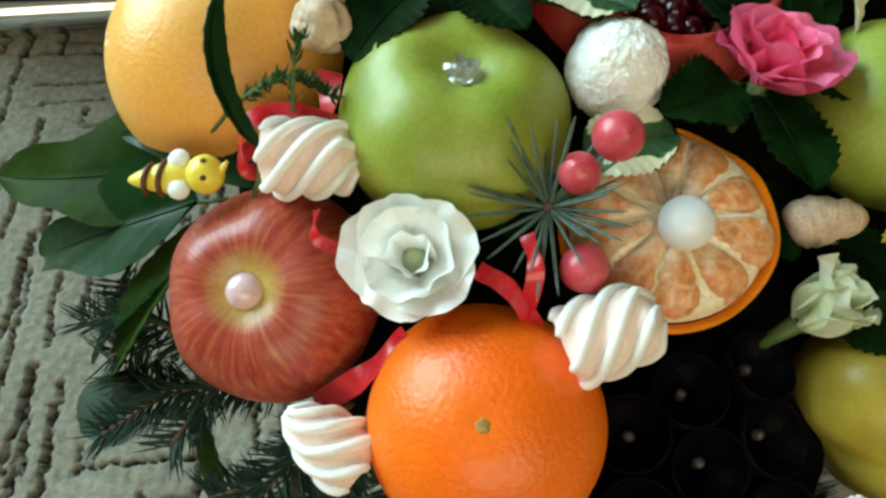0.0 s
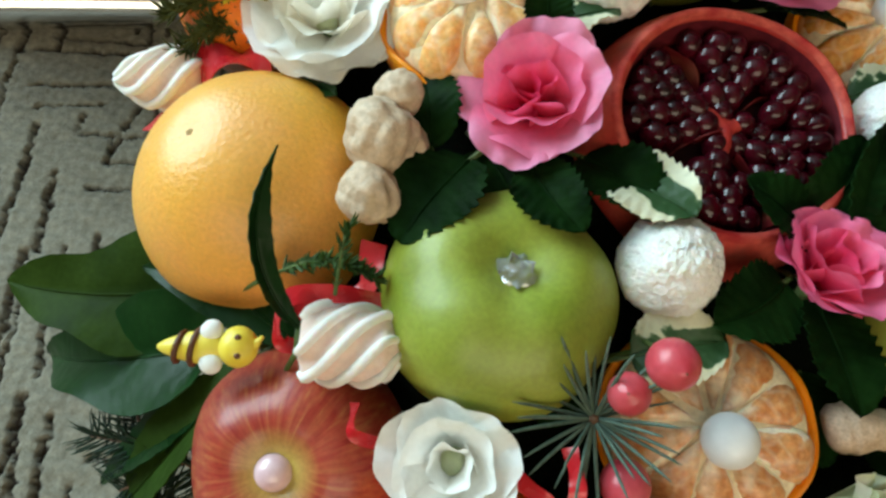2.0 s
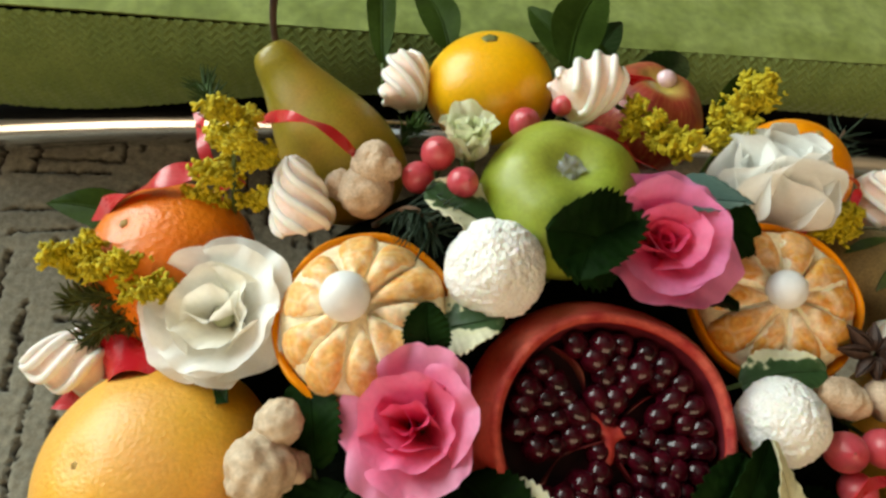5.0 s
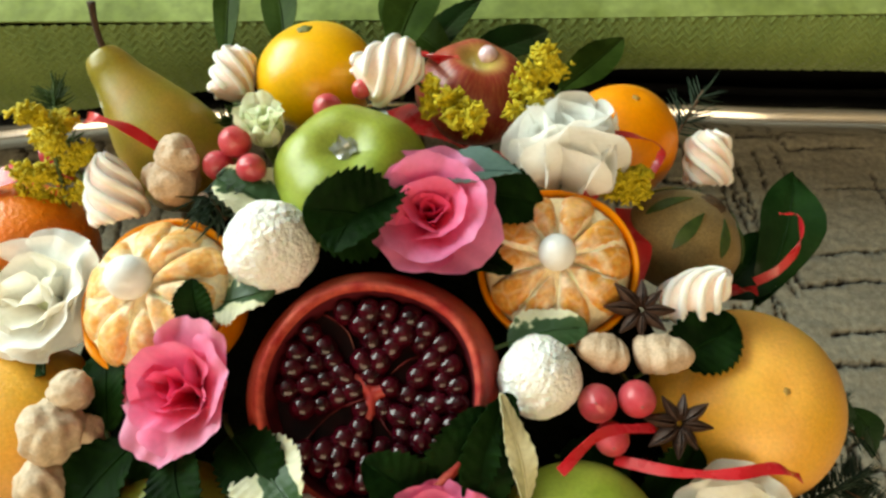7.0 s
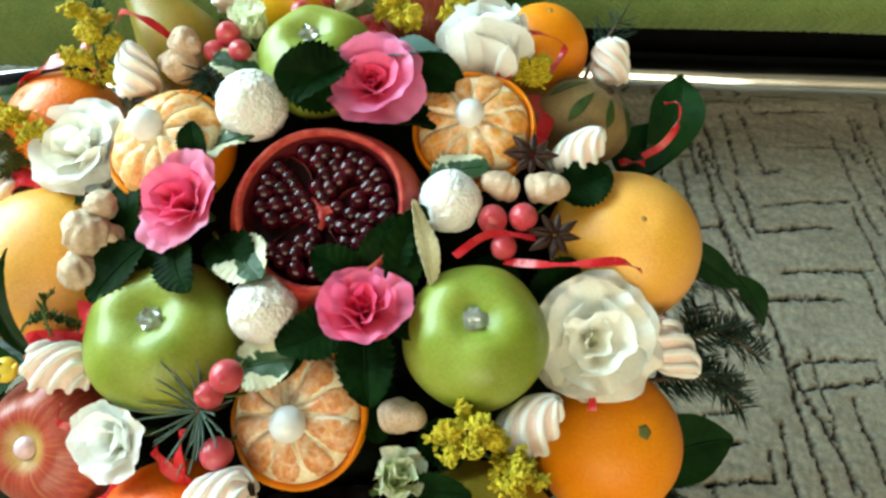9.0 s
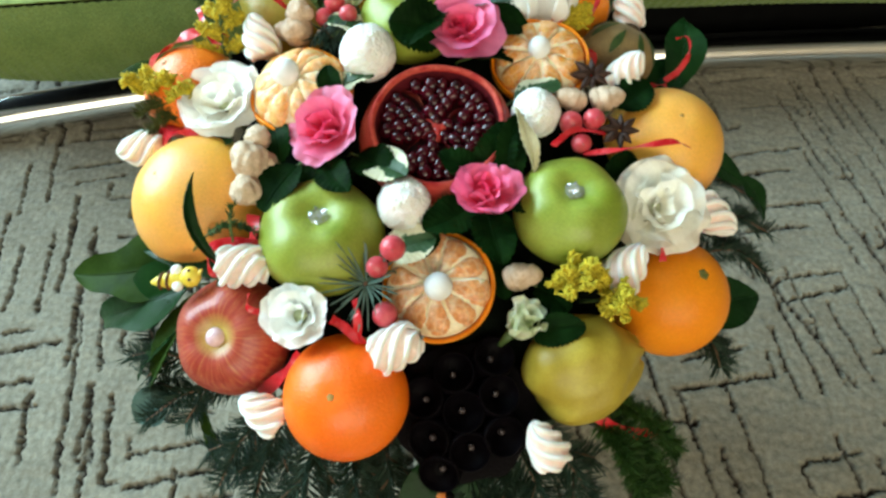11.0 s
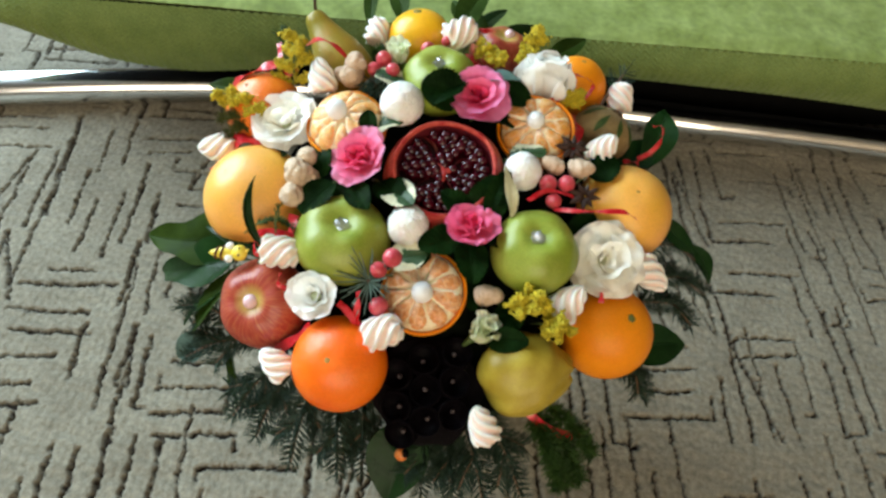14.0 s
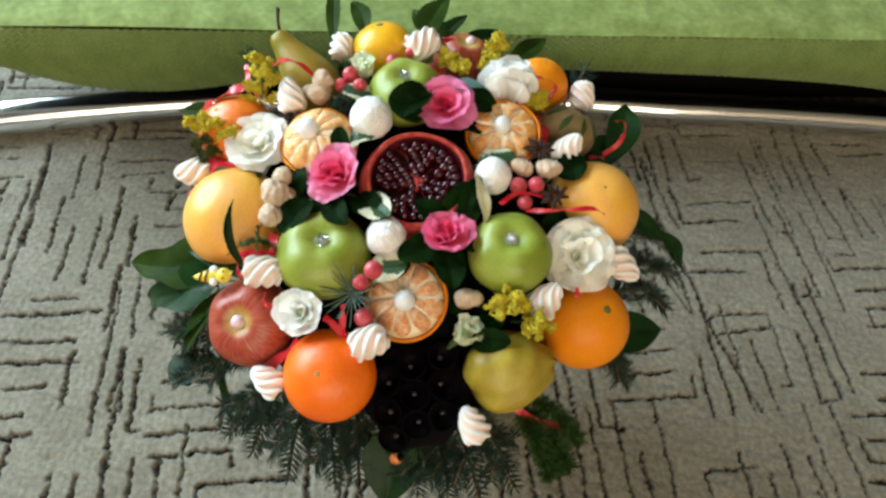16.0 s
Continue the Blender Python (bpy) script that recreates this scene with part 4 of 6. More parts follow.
part("lining", sheet(lambda u, v: np.stack([(PR * 0.758 - 0.0030 * v) * (1 + 0.012 * np.sin(6 * np.pi * u + 1) + 0.010 * np.sin(10 * np.pi * u)) * np.cos(2 * np.pi * u), (PR * 0.758 - 0.0030 * v) * (1 + 0.012 * np.sin(6 * np.pi * u + 1) + 0.010 * np.sin(10 * np.pi * u)) * np.sin(2 * np.pi * u), PR * 0.96 * CUT - 0.0006 - 0.014 * v], -1), 72, 6, True), mat("pomegranate_lining", (0.075, 0.004, 0.010), (0.15, 0.012, 0.018), rough=0.5, size=0.008), pom, "red inner wall, darkened for shade in the hollow")
seed_mesh = []
for s in range(3):
    v, f = orb(lambda x, y, z: np.stack([0.0047 * x * (1 + 0.10 * ripple(x, y, z, 2, 70 + s)), 0.0043 * y * (1 + 0.08 * ripple(x, y, z, 2, 80 + s)), 0.0050 * z], -1), 16, 11)
    me = as_mesh("seed", v, f)
    me.materials.append(POM_SEED)
    seed_mesh.append(me)
walls = [0.35, 1.75, 3.3, 4.75]
g = np.random.default_rng(12)
for ring_no, ring in enumerate(np.arange(0.0066, 0.0366, 0.0062)):
    count = int(2 * np.pi * ring / 0.0078)
    for k in range(count):
        a = 2 * np.pi * (k + 0.5 * (ring_no % 2)) / count + g.normal(0, 0.04)
        near = min(abs((a - w + np.pi) % (2 * np.pi) - np.pi) for w in walls) * ring
        if near < 0.0022 and ring > 0.008:
            continue
        hole = g.uniform() < 0.02
        if hole:
            continue
        rr = ring + g.normal(0, 0.0005)
        z = LIFT + 0.0056 + 0.0036 * (ring / 0.037) ** 2 + g.normal(0, 0.0009)
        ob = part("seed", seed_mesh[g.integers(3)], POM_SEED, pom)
        ob.matrix_basis = Matrix.Translation((rr * math.cos(a), rr * math.sin(a), z)) @ Euler((g.normal(0, 0.3), g.normal(0, 0.3), a)).to_matrix().to_4x4() @ Matrix.Scale(g.uniform(0.96, 1.14), 4)
for w in walls:
    line = lambda u, v, w=w: np.stack([(0.003 + 0.0325 * u) * np.cos(w + 0.12 * np.sin(5 * u + w)) + 0.0004 * (v - 0.5), (0.003 + 0.0325 * u) * np.sin(w + 0.12 * np.sin(5 * u + w)), LIFT + 0.001 + (0.0085 - 0.002 * np.sin(9 * u + 3 * w) - 0.0035 * np.sin(np.pi * u)) * v], -1)
    part("membrane", thick(sheet(line, 20, 4), 0.0004), POM_SKINLET, pom, "thin pale membrane")
part("core", orb(lambda x, y, z: np.stack([(0.0034 + 0.0075 * np.abs(np.cos(1.5 * np.arctan2(y, x))) ** 5) * x, (0.0034 + 0.0075 * np.abs(np.cos(1.5 * np.arctan2(y, x))) ** 5) * y, LIFT + 0.0080 + 0.002 * z], -1), 36, 12), mat("pomegranate_core", (0.30, 0.015, 0.014), (0.42, 0.04, 0.03), rough=0.4, size=0.004), pom, "red star-shaped core")

# ---- dark seed pod ----
pod = thing("seed_pod", "nearly black dried seed pod with round cups and seeds", "seed pod", m=upright((0.124, 0.128, 0.272), (0.04, -0.48, 0.87), 12))


def pod_shape(x, y, z):
    rim, ang = np.sqrt(x * x + y * y), np.arctan2(y, x)
    k = 0.0415 * (1 + 0.035 * np.cos(6 * ang) + 0.02 * np.cos(11 * ang))
    return np.stack([k * x, k * y, np.where(z > 0, 0.0012 * np.abs(z) ** 0.5, -0.034 * np.abs(z) ** 0.8)], -1)


part("shell", orb(pod_shape, 60, 36), LOTUS, pod)
cup_mesh = as_mesh("cup", *sheet(lambda u, v: np.stack([np.interp(v, [0, 0.3, 0.5, 0.7, 1], [0.0134, 0.0124, 0.0114, 0.0102, 0.0001]) * np.cos(2 * np.pi * u), np.interp(v, [0, 0.3, 0.5, 0.7, 1], [0.0134, 0.0124, 0.0114, 0.0102, 0.0001]) * np.sin(2 * np.pi * u), np.interp(v, [0, 0.3, 0.5, 0.7, 1], [-0.013, 0.0034, 0.0046, 0.0010, -0.0085])], -1), 28, 14, True))
cup_mesh.materials.append(LOTUS)
pod_seed = as_mesh("seed", *orb(lambda x, y, z: np.stack([0.0021 * x, 0.0021 * y, 0.0026 * z], -1), 14, 10))
pod_seed.materials.append(LOTUS_SEED)
for x, y in [(0.0, 0.002), (0.021, 0.008), (-0.002, 0.024), (-0.021, 0.013), (-0.0215, -0.010), (0.0, -0.020), (0.020, -0.015), (0.022, 0.029), (-0.019, -0.030)]:
    h = 0.0125 - 5.0 * (x * x + y * y)
    c = part("cup", cup_mesh, LOTUS, pod)
    c.matrix_basis = Matrix.Translation((x, y, h)) @ Vector((x * 14, y * 14, 1)).to_track_quat("Z", "Y").to_matrix().to_4x4()
    s = part("seed", pod_seed, LOTUS_SEED, c, "grey-brown seed")
    s.matrix_basis = Matrix.Translation((0.001, -0.0005, -0.0045))


# ---- sweets ----
def coconut_shape(r, seed):
    def shape(x, y, z):
        k = r * (1 + 0.02 * ripple(x, y, z, 3, seed) + 0.015 * ripple(x, y, z, 10, seed + 1, 14) + 0.011 * ripple(x, y, z, 22, seed + 2, 18) + 0.007 * np.random.default_rng(seed).normal(size=len(x)))
        return np.stack([k * x, k * y, k * z], -1)
    return orb(shape, 128, 84)


for place, r, seed in [((0.075, 0.219, 0.348), 0.0158, 3), ((0.037, 0.313, 0.379), 0.0176, 6), ((0.146, 0.291, 0.363), 0.0152, 9)]:
    thing("coconut_sweet", "round white sweet rolled in coconut flakes", "sweet", "coconut sweets", piece=coconut_shape(r, seed), material=COCONUT, m=upright(place, outward(place), seed * 40))


def swirl(r, length, twist, ridges, tip):
    """A piped meringue: body and raised stripes round a twisted taper."""
    def radius(t):
        return r * np.interp(t, [0, 0.06, 0.25, 0.6, 0.85, 1.0], [0.84, 0.98, 1.0, 0.80 if tip else 0.97, 0.46 if tip else 0.88, 0.10 if tip else 0.30])
    def body(u, v):
        a = 2 * np.pi * u + twist * v
        t = np.clip((v - 0.05) / 0.95, 0, 1)
        k = radius(t) * (1 + 0.07 * np.cos(ridges * 2 * np.pi * u)) * np.where(v < 0.02, 0.02, 1)
        return np.stack([k * np.cos(a), k * np.sin(a), length * (t - 0.5)], -1)
    stripes = []
    for j in range(ridges):
        t = np.linspace(0.0, 0.99, 34)
        a = 2 * np.pi * j / ridges + twist * (t * 0.95 + 0.05)
        k = radius(t) * 1.05
        stripes.append(pipe(np.stack([k * np.cos(a), k * np.sin(a), length * (t - 0.5)], -1), 0.0021 * np.interp(t, [0, 0.1, 0.8, 1], [0.75, 1.0, 0.9, 0.55]) * r / 0.0125, 8))
    return as_mesh("body", *sheet(body, 48, 26, True)), [as_mesh("stripe", *s) for s in stripes]


SWIRLS = [swirl(0.0114, 0.030, -3.2, 6, False), swirl(0.0125, 0.034, -3.3, 6, True)]
for body, stripes in SWIRLS:
    body.materials.append(MERINGUE_PINK)
    for s in stripes:
        s.materials.append(MERINGUE_WHITE)
RIGHT, UPWARD, BACKWARD = Vector((1, 0.06, 0)), Vector((-0.03, 0.80, 0.60)), Vector((0.06, -0.58, 0.81))
for place, angle, toward, kind, scale in [
    ((-0.011, 0.175, 0.330), 8, 0.05, 0, 1.02), ((0.009, 0.107, 0.286), 150, 0.15, 1, 0.86), ((0.084, 0.141, 0.321), 32, 0.10, 0, 1.0),
    ((0.171, 0.112, 0.284), 125, 0.25, 1, 0.88), ((0.208, 0.206, 0.330), 62, 0.3, 1, 1.0), ((0.268, 0.262, 0.317), -32, 0.1, 1, 0.96),
    ((0.204, 0.342, 0.362), 58, 0.6, 1, 0.88), ((0.209, 0.425, 0.350), 100, 0.0, 0, 0.92), ((0.059, 0.406, 0.390), 42, -0.3, 0, 1.02),
    ((-0.019, 0.406, 0.369), 95, -0.25, 0, 0.86), ((-0.041, 0.329, 0.371), 112, 0.10, 1, 0.90), ((-0.111, 0.261, 0.322), 192, 0.15, 1, 1.02)]:
    axis = math.cos(radians(angle)) * RIGHT + math.sin(radians(angle)) * UPWARD + toward * BACKWARD
    ob = thing("meringue", "small twisted pink and white striped meringue", "meringue", "piped meringues", m=upright(place, axis, angle * 3, 0.93 * scale))
    part("body", SWIRLS[kind][0], MERINGUE_PINK, ob, "pale pink body")
    for s in SWIRLS[kind][1]:
        part("stripe", s, MERINGUE_WHITE, ob, "raised white stripe")

for place, r, material, words in [
    ((0.1015, 0.1755, 0.3325), 0.0082, PEARL_WHITE, "white sugar pearl on a peeled mandarin"), ((-0.010, 0.288, 0.378), 0.0086, PEARL_WHITE, "white sugar pearl on a peeled mandarin"),
    ((0.144, 0.338, 0.376), 0.0074, PEARL_WHITE, "white sugar pearl on a peeled mandarin"), ((-0.0245, 0.141, 0.3025), 0.0060, PEARL_PINK, "shiny pink bead in an apple's hollow"),
    ((0.0965, 0.444, 0.3715), 0.0050, PEARL_PINK, "shiny pink bead in an apple's hollow")]:
    thing("bead" if r < 0.007 else "sugar_pearl", words, "bead" if r < 0.007 else "sugar pearl", "beads and pearls", piece=orb(lambda x, y, z, r=r: np.stack([r * x, r * y, r * z], -1), 32, 20), material=material, m=upright(place))


def crystal_piece(seed):
    """A rough round of clear glass with many flat facets."""
    g = np.random.default_rng(seed)
    v, f = orb(lambda x, y, z: np.stack([0.0064 * x, 0.0064 * y, 0.0056 * np.clip(z, -0.9, 0.74)], -1), 9, 7)
    zigzag = np.where(np.arange(len(v)) % 2 == 0, 1.14, 0.82)
    return v * (zigzag * g.uniform(0.94, 1.06, len(v)))[:, None], f


for k, place in enumerate([(0.029, 0.200, 0.3505), (0.1715, 0.234, 0.3575), (0.0545, 0.3535, 0.3925)]):
    thing("crystal", "clear faceted glass crystal in a green apple's hollow", "crystal", "apple crystals", piece=crystal_piece(k), material=CRYSTAL, m=upright(place, (0, -0.2, 1), 40 * k), smooth=False)

# ---- sugar bee, one piece ----
def bee_piece():
    bits, mats = [], []
    def add(piece, m):
        bits.append(piece)
        mats.extend([m] * len(piece[1]))
    prof = lambda x, y, z: np.stack([0.0052 * x * (1 - 0.35 * np.clip(-z, 0, 1)), 0.0048 * y * (1 - 0.35 * np.clip(-z, 0, 1)), 0.012 * z * np.where(z < 0, 1.15, 0.7)], -1)
    add(orb(prof, 24, 18), 0)
    add(moved(orb(lambda x, y, z: np.stack([0.0062 * x, 0.0056 * y, 0.0058 * z], -1), 20, 14), pose(0, 0.001, 0.0105)), 0)
    add(pipe([(0, 0.002, 0.015), (0.003, 0.003, 0.018)], [0.0016, 0.0005], 8), 0)
    add(moved(orb(lambda x, y, z: np.stack([0.0042 * x, 0.0030 * y, 0.0046 * z], -1), 16, 10), pose(0.0048, 0.0026, 0.003, 0, 25, 0) @ Matrix.Scale(0.75, 4)), 1)
    add(moved(orb(lambda x, y, z: np.stack([0.0042 * x, 0.0030 * y, 0.0046 * z], -1), 16, 10), pose(-0.0048, 0.0026, 0.003, 0, -25, 0) @ Matrix.Scale(0.75, 4)), 1)
    for h, k in ((-0.002, 0.0051), (-0.0068, 0.0042)):
        a = np.linspace(-0.3, np.pi + 0.3, 16)
        add(pipe(np.stack([1.02 * k * np.cos(a), 0.97 * k * np.sin(a), h + 0.0012 * np.cos(a)], -1), 0.0009, 6), 2)
    for s in (-1, 1):
        add(moved(orb(lambda x, y, z: np.stack([0.001 * x, 0.001 * y, 0.001 * z], -1), 10, 8), pose(s * 0.0026, 0.0056, 0.0115)), 2)
    return joined(bits), mats


(bv, bf), bm_ = bee_piece()
bee_mesh = as_mesh("sugar_bee", bv, bf)
for m in (SUGAR_YELLOW, SUGAR_WHITE, SUGAR_BROWN):
    bee_mesh.materials.append(m)
bee_mesh.polygons.foreach_set("material_index", bm_)
bee_axis = Vector((0.95, 0.22, 0.12)).normalized()
bee_back = Vector((-0.1, -0.45, 0.9))
bee_back = (bee_back - bee_axis * bee_back.dot(bee_axis)).normalized()
bee_side = bee_back.cross(bee_axis)
bee_m = Matrix((bee_side, bee_back, bee_axis)).transposed().to_4x4()
thing("sugar_bee", "yellow sugar bee figurine with brown stripes and white wings", "sugar figurine", piece=bee_mesh, m=Matrix.Translation((-0.055, 0.167, 0.318)) @ bee_m @ Matrix.Scale(1.02, 4))

# ---- spices, roots and berries ----
def root(points, radii, seed):
    """A knobbly root: one skin round a bent line of swellings."""
    n = 16 * len(points)
    line, r = smooth_line(points, n), np.interp(np.linspace(0, len(points) - 1, n), np.arange(len(points)), radii)
    waist = 1 - 0.11 * np.abs(np.cos(np.linspace(0, np.pi * (len(points) - 1), n))) ** 6
    ends = np.sqrt(np.clip(1 - (2 * np.linspace(0, 1, n) - 1) ** 14, 0.01, 1))
    v, f = pipe(line, r * waist * ends, 24)
    v = np.asarray(v)
    mid = np.repeat(line, 24, axis=0)
    k = 1 + 0.10 * ripple(v[:, 0], v[:, 1], v[:, 2], 170, seed) + 0.035 * ripple(v[:, 0], v[:, 1], v[:, 2], 520, seed + 1)
    return mid + (v - mid) * k[:, None], f


def knobs(balls, seed):
    """A root grown of round knobs, ringed and wrinkled, with a scar on each."""
    out = []
    for k, (p, r, axis) in enumerate(balls):
        def shape(x, y, z, k=k, r=r):
            w = r * (1 + 0.07 * ripple(x, y, z, 2.4, seed + k) + 0.032 * ripple(x, y, z, 9, seed + 10 + k) + 0.032 * np.cos(12 * z + 2 * x) * (np.abs(z) < 0.9))
            return np.stack([w * x, w * y, w * z * 0.98 - 0.12 * r * np.exp(-((x * x + y * y) / 0.07)) * (z > 0)], -1)
        out.append(moved(orb(shape, 40, 30), upright(p, axis, 40 * k)))
    return out


big = thing("ginger_root", "knobbly pale ginger root beside dark leaves", "ginger", m=pose(-0.0205, 0.2325, 0.356))
for knob in knobs([((0, 0, 0), 0.0118, (-0.7, -0.5, 0.5)), ((0.0015, -0.0165, -0.008), 0.0096, (-0.4, -0.8, 0.4)), ((0.001, 0.0140, 0.0045), 0.0078, (-0.4, 0.5, 0.7)), ((0.009, 0.004, -0.006), 0.0070, (0.8, 0, 0.5))], 5):
    part("knob", knob, NUT_PINK, big)
small = thing("ginger_root", "small pale ginger root in front of the pear", "ginger", m=pose(-0.019, 0.340, 0.371))
for knob in knobs([((0.002, -0.002, 0.0), 0.0108, (0.2, -0.8, 0.5)), ((0.003, 0.005, 0.010), 0.0082, (-0.2, -0.5, 0.8)), ((-0.009, 0.001, -0.004), 0.0062, (-0.9, -0.3, 0.2)), ((0.009, 0.003, 0.011), 0.0048, (0.6, -0.5, 0.6))], 71):
    part("knob", knob, GINGER, small)
for place, axis, scale, seed, words in [((0.149, 0.194, 0.324), (0.9, 0.1, 0.2), 0.85, 13, "small tan ginger root beside a mandarin"), ((0.167, 0.306, 0.364), (-0.9, 0.1, 0.1), 0.74, 17, "small tan ginger root beside a white sweet"), ((0.190, 0.310, 0.364), (0.9, 0.05, 0.15), 0.80, 21, "pointed tan ginger root beside a meringue")]:
    thing("small_ginger", words, "ginger", "small ginger roots", material=GINGER, m=upright(place, axis, 30, scale), piece=root([(-0.002, 0, -0.013), (0, 0, -0.006), (0.001, 0.001, 0.004), (0.001, 0.003, 0.014)], [0.007, 0.0102, 0.0096, 0.0035], seed))


def pod_boat(u, v):
    a = np.pi * (v - 0.5) * 1.9
    w = 0.0030 * np.sin(np.pi * np.clip(u, 0.02, 0.995) ** 0.7)
    return np.stack([0.0015 + 0.0125 * u, w * np.sin(a) * 0.8, 0.0016 * u - w * np.cos(a) * 1.15], -1)


boat = as_mesh("pod", *thick(sheet(pod_boat, 12, 9), 0.0004))
boat.materials.append(ANISE)
anise_seed = as_mesh("seed", *orb(lambda x, y, z: np.stack([0.0024 * x, 0.0014 * y, 0.0012 * z], -1), 10, 8))
anise_seed.materials.append(LOTUS_SEED)
for place, axis, spin in [((0.1795, 0.3245, 0.369), (0.0, -0.35, 0.94), 10), ((0.1985, 0.2865, 0.360), (0.1, -0.35, 0.93), 32)]:
    star = thing("star_anise", "dark brown eight-pointed star anise", "star anise", "star anise in the bouquet", m=upright(place, axis, spin))
    for k in range(8):
        p = part("pod", boat, ANISE, star)
        p.matrix_basis = Matrix.Rotation(k * math.pi / 4 + 0.07 * math.sin(3 * k), 4, "Z") @ Matrix.Scale(0.9 + 0.14 * math.sin(5 * k), 4)
        if k % 2 == 0:
            s = part("seed", anise_seed, LOTUS_SEED, p)
            s.matrix_basis = Matrix.Translation((0.0065, 0, 0.0002))

berry_mesh = as_mesh("berry", *orb(lambda x, y, z: np.stack([0.0068 * x, 0.0068 * y, 0.0074 * z + 0.0006 * (z > 0.97)], -1), 28, 20))
berry_mesh.materials.append(BERRY)
berry_tip = as_mesh("tip", *orb(lambda x, y, z: np.stack([0.0006 * x, 0.0006 * y, 0.0076 + 0.0005 * z], -1), 8, 6))
berry_tip.materials.append(TWIG)
for place, scale, axis in [((0.075, 0.183, 0.354), 1.06, (0.1, -0.5, 0.6)), ((0.074, 0.157, 0.326), 1.06, (-0.1, -0.7, 0.5)), ((0.067, 0.176, 0.344), 0.9, (-0.3, -0.4, 0.8)),
                           ((0.006, 0.355, 0.383), 0.98, (0, -0.3, 1)), ((0.001, 0.346, 0.377), 0.92, (-0.4, -0.4, 0.8)), ((0.018, 0.343, 0.384), 0.88, (0.3, -0.4, 0.8)),
                           ((0.182, 0.291, 0.363), 1.0, (0.1, -0.6, 0.7)), ((0.168, 0.286, 0.363), 1.04, (-0.2, -0.4, 0.9)), ((0.176, 0.277, 0.355), 0.92, (0.0, -0.6, 0.6)),
                           ((0.036, 0.385, 0.380), 0.95, (0, -0.3, 1)), ((0.049, 0.394, 0.386), 0.62, (0, -0.4, 1))]:
    b = thing("berry", "glossy coral-red berry on a short stalk", "berry", "coral berries", m=upright(place, axis, 0, scale))
    part("skin", berry_mesh, BERRY, b)
    part("tip", berry_tip, TWIG, b, "dark dried tip")
    part("stalk", pipe([(0, 0, -0.006), (0.001, 0, -0.014), (0, 0.001, -0.026)], 0.0009, 6), STEM, b)
hb = thing("berry", "small orange berry with a black end, on a leaf", "berry", m=upright((0.1185, 0.086, 0.2405), (0.6, 0.1, 0.6)))
part("skin", orb(lambda x, y, z: np.stack([0.0052 * x, 0.0052 * y, 0.0052 * z], -1), 20, 14), mat("orange_berry_skin", (0.66, 0.17, 0.03), (0.70, 0.24, 0.05), rough=0.3, size=0.004, coat=0.3), hb)
part("tip", orb(lambda x, y, z: np.stack([0.0034 * x, 0.0034 * y, 0.0040 + 0.0028 * z], -1), 14, 10), BLACK, hb, "black end")


# ---- flowers ----
def petal_piece(length, width, lean0, lean1, curl, ruffle, seed, start=0.0012, scallop=0.0, nu=29, nv=15):
    """One fan-shaped petal that rises from the middle; lean0 and lean1: degrees from upright at its foot and its lip; curl: how far its sides cup inwards."""
    g = np.random.default_rng(seed)
    ph = g.uniform(0, 6.28, 4)
    tt = np.linspace(0, 1, 40)
    lean = np.radians(lean0 + (lean1 - lean0) * tt**1.5)
    rad = start + np.concatenate([[0], np.cumsum(np.sin(lean[:-1]) * length / 39)])
    high = np.concatenate([[0], np.cumsum(np.cos(lean[:-1]) * length / 39)])
    cup = 0.5 * width / max(curl, 0.05)
    def shape(u, v):
        s = 2 * u - 1
        vv = v * (1 - 0.46 * np.abs(s) ** 3.0 + scallop * (np.sin(11 * s + ph[3]) + 0.6 * np.sin(19 * s + ph[0])) - 0.03 * np.sin(3 * s + ph[1]))
        vv = np.clip(vv, 0, 1)
        w = width * 0.5 * (0.20 + 0.80 * np.sin(np.pi / 2 * np.clip(v / 0.72, 0, 1)) - 0.05 * np.clip(v - 0.72, 0, 1))
        r, z, le = np.interp(vv, tt, rad), np.interp(vv, tt, high), np.interp(vv, tt, lean)
        x = s * w
        d = cup * (1 - np.cos(x / cup))
        wave = ruffle * v**2.5 * (np.sin(6.0 * s + ph[0]) + 0.8 * np.sin(10.5 * s + ph[1]) + 0.5 * np.sin(3.0 * s + ph[2]) + 0.16 * np.sin(17.0 * s + ph[3]))
        d = d + wave
        return np.stack([cup * np.sin(x / cup), r - d * np.cos(le), z + d * np.sin(le)], -1)
    return sheet(shape, nu, nv)


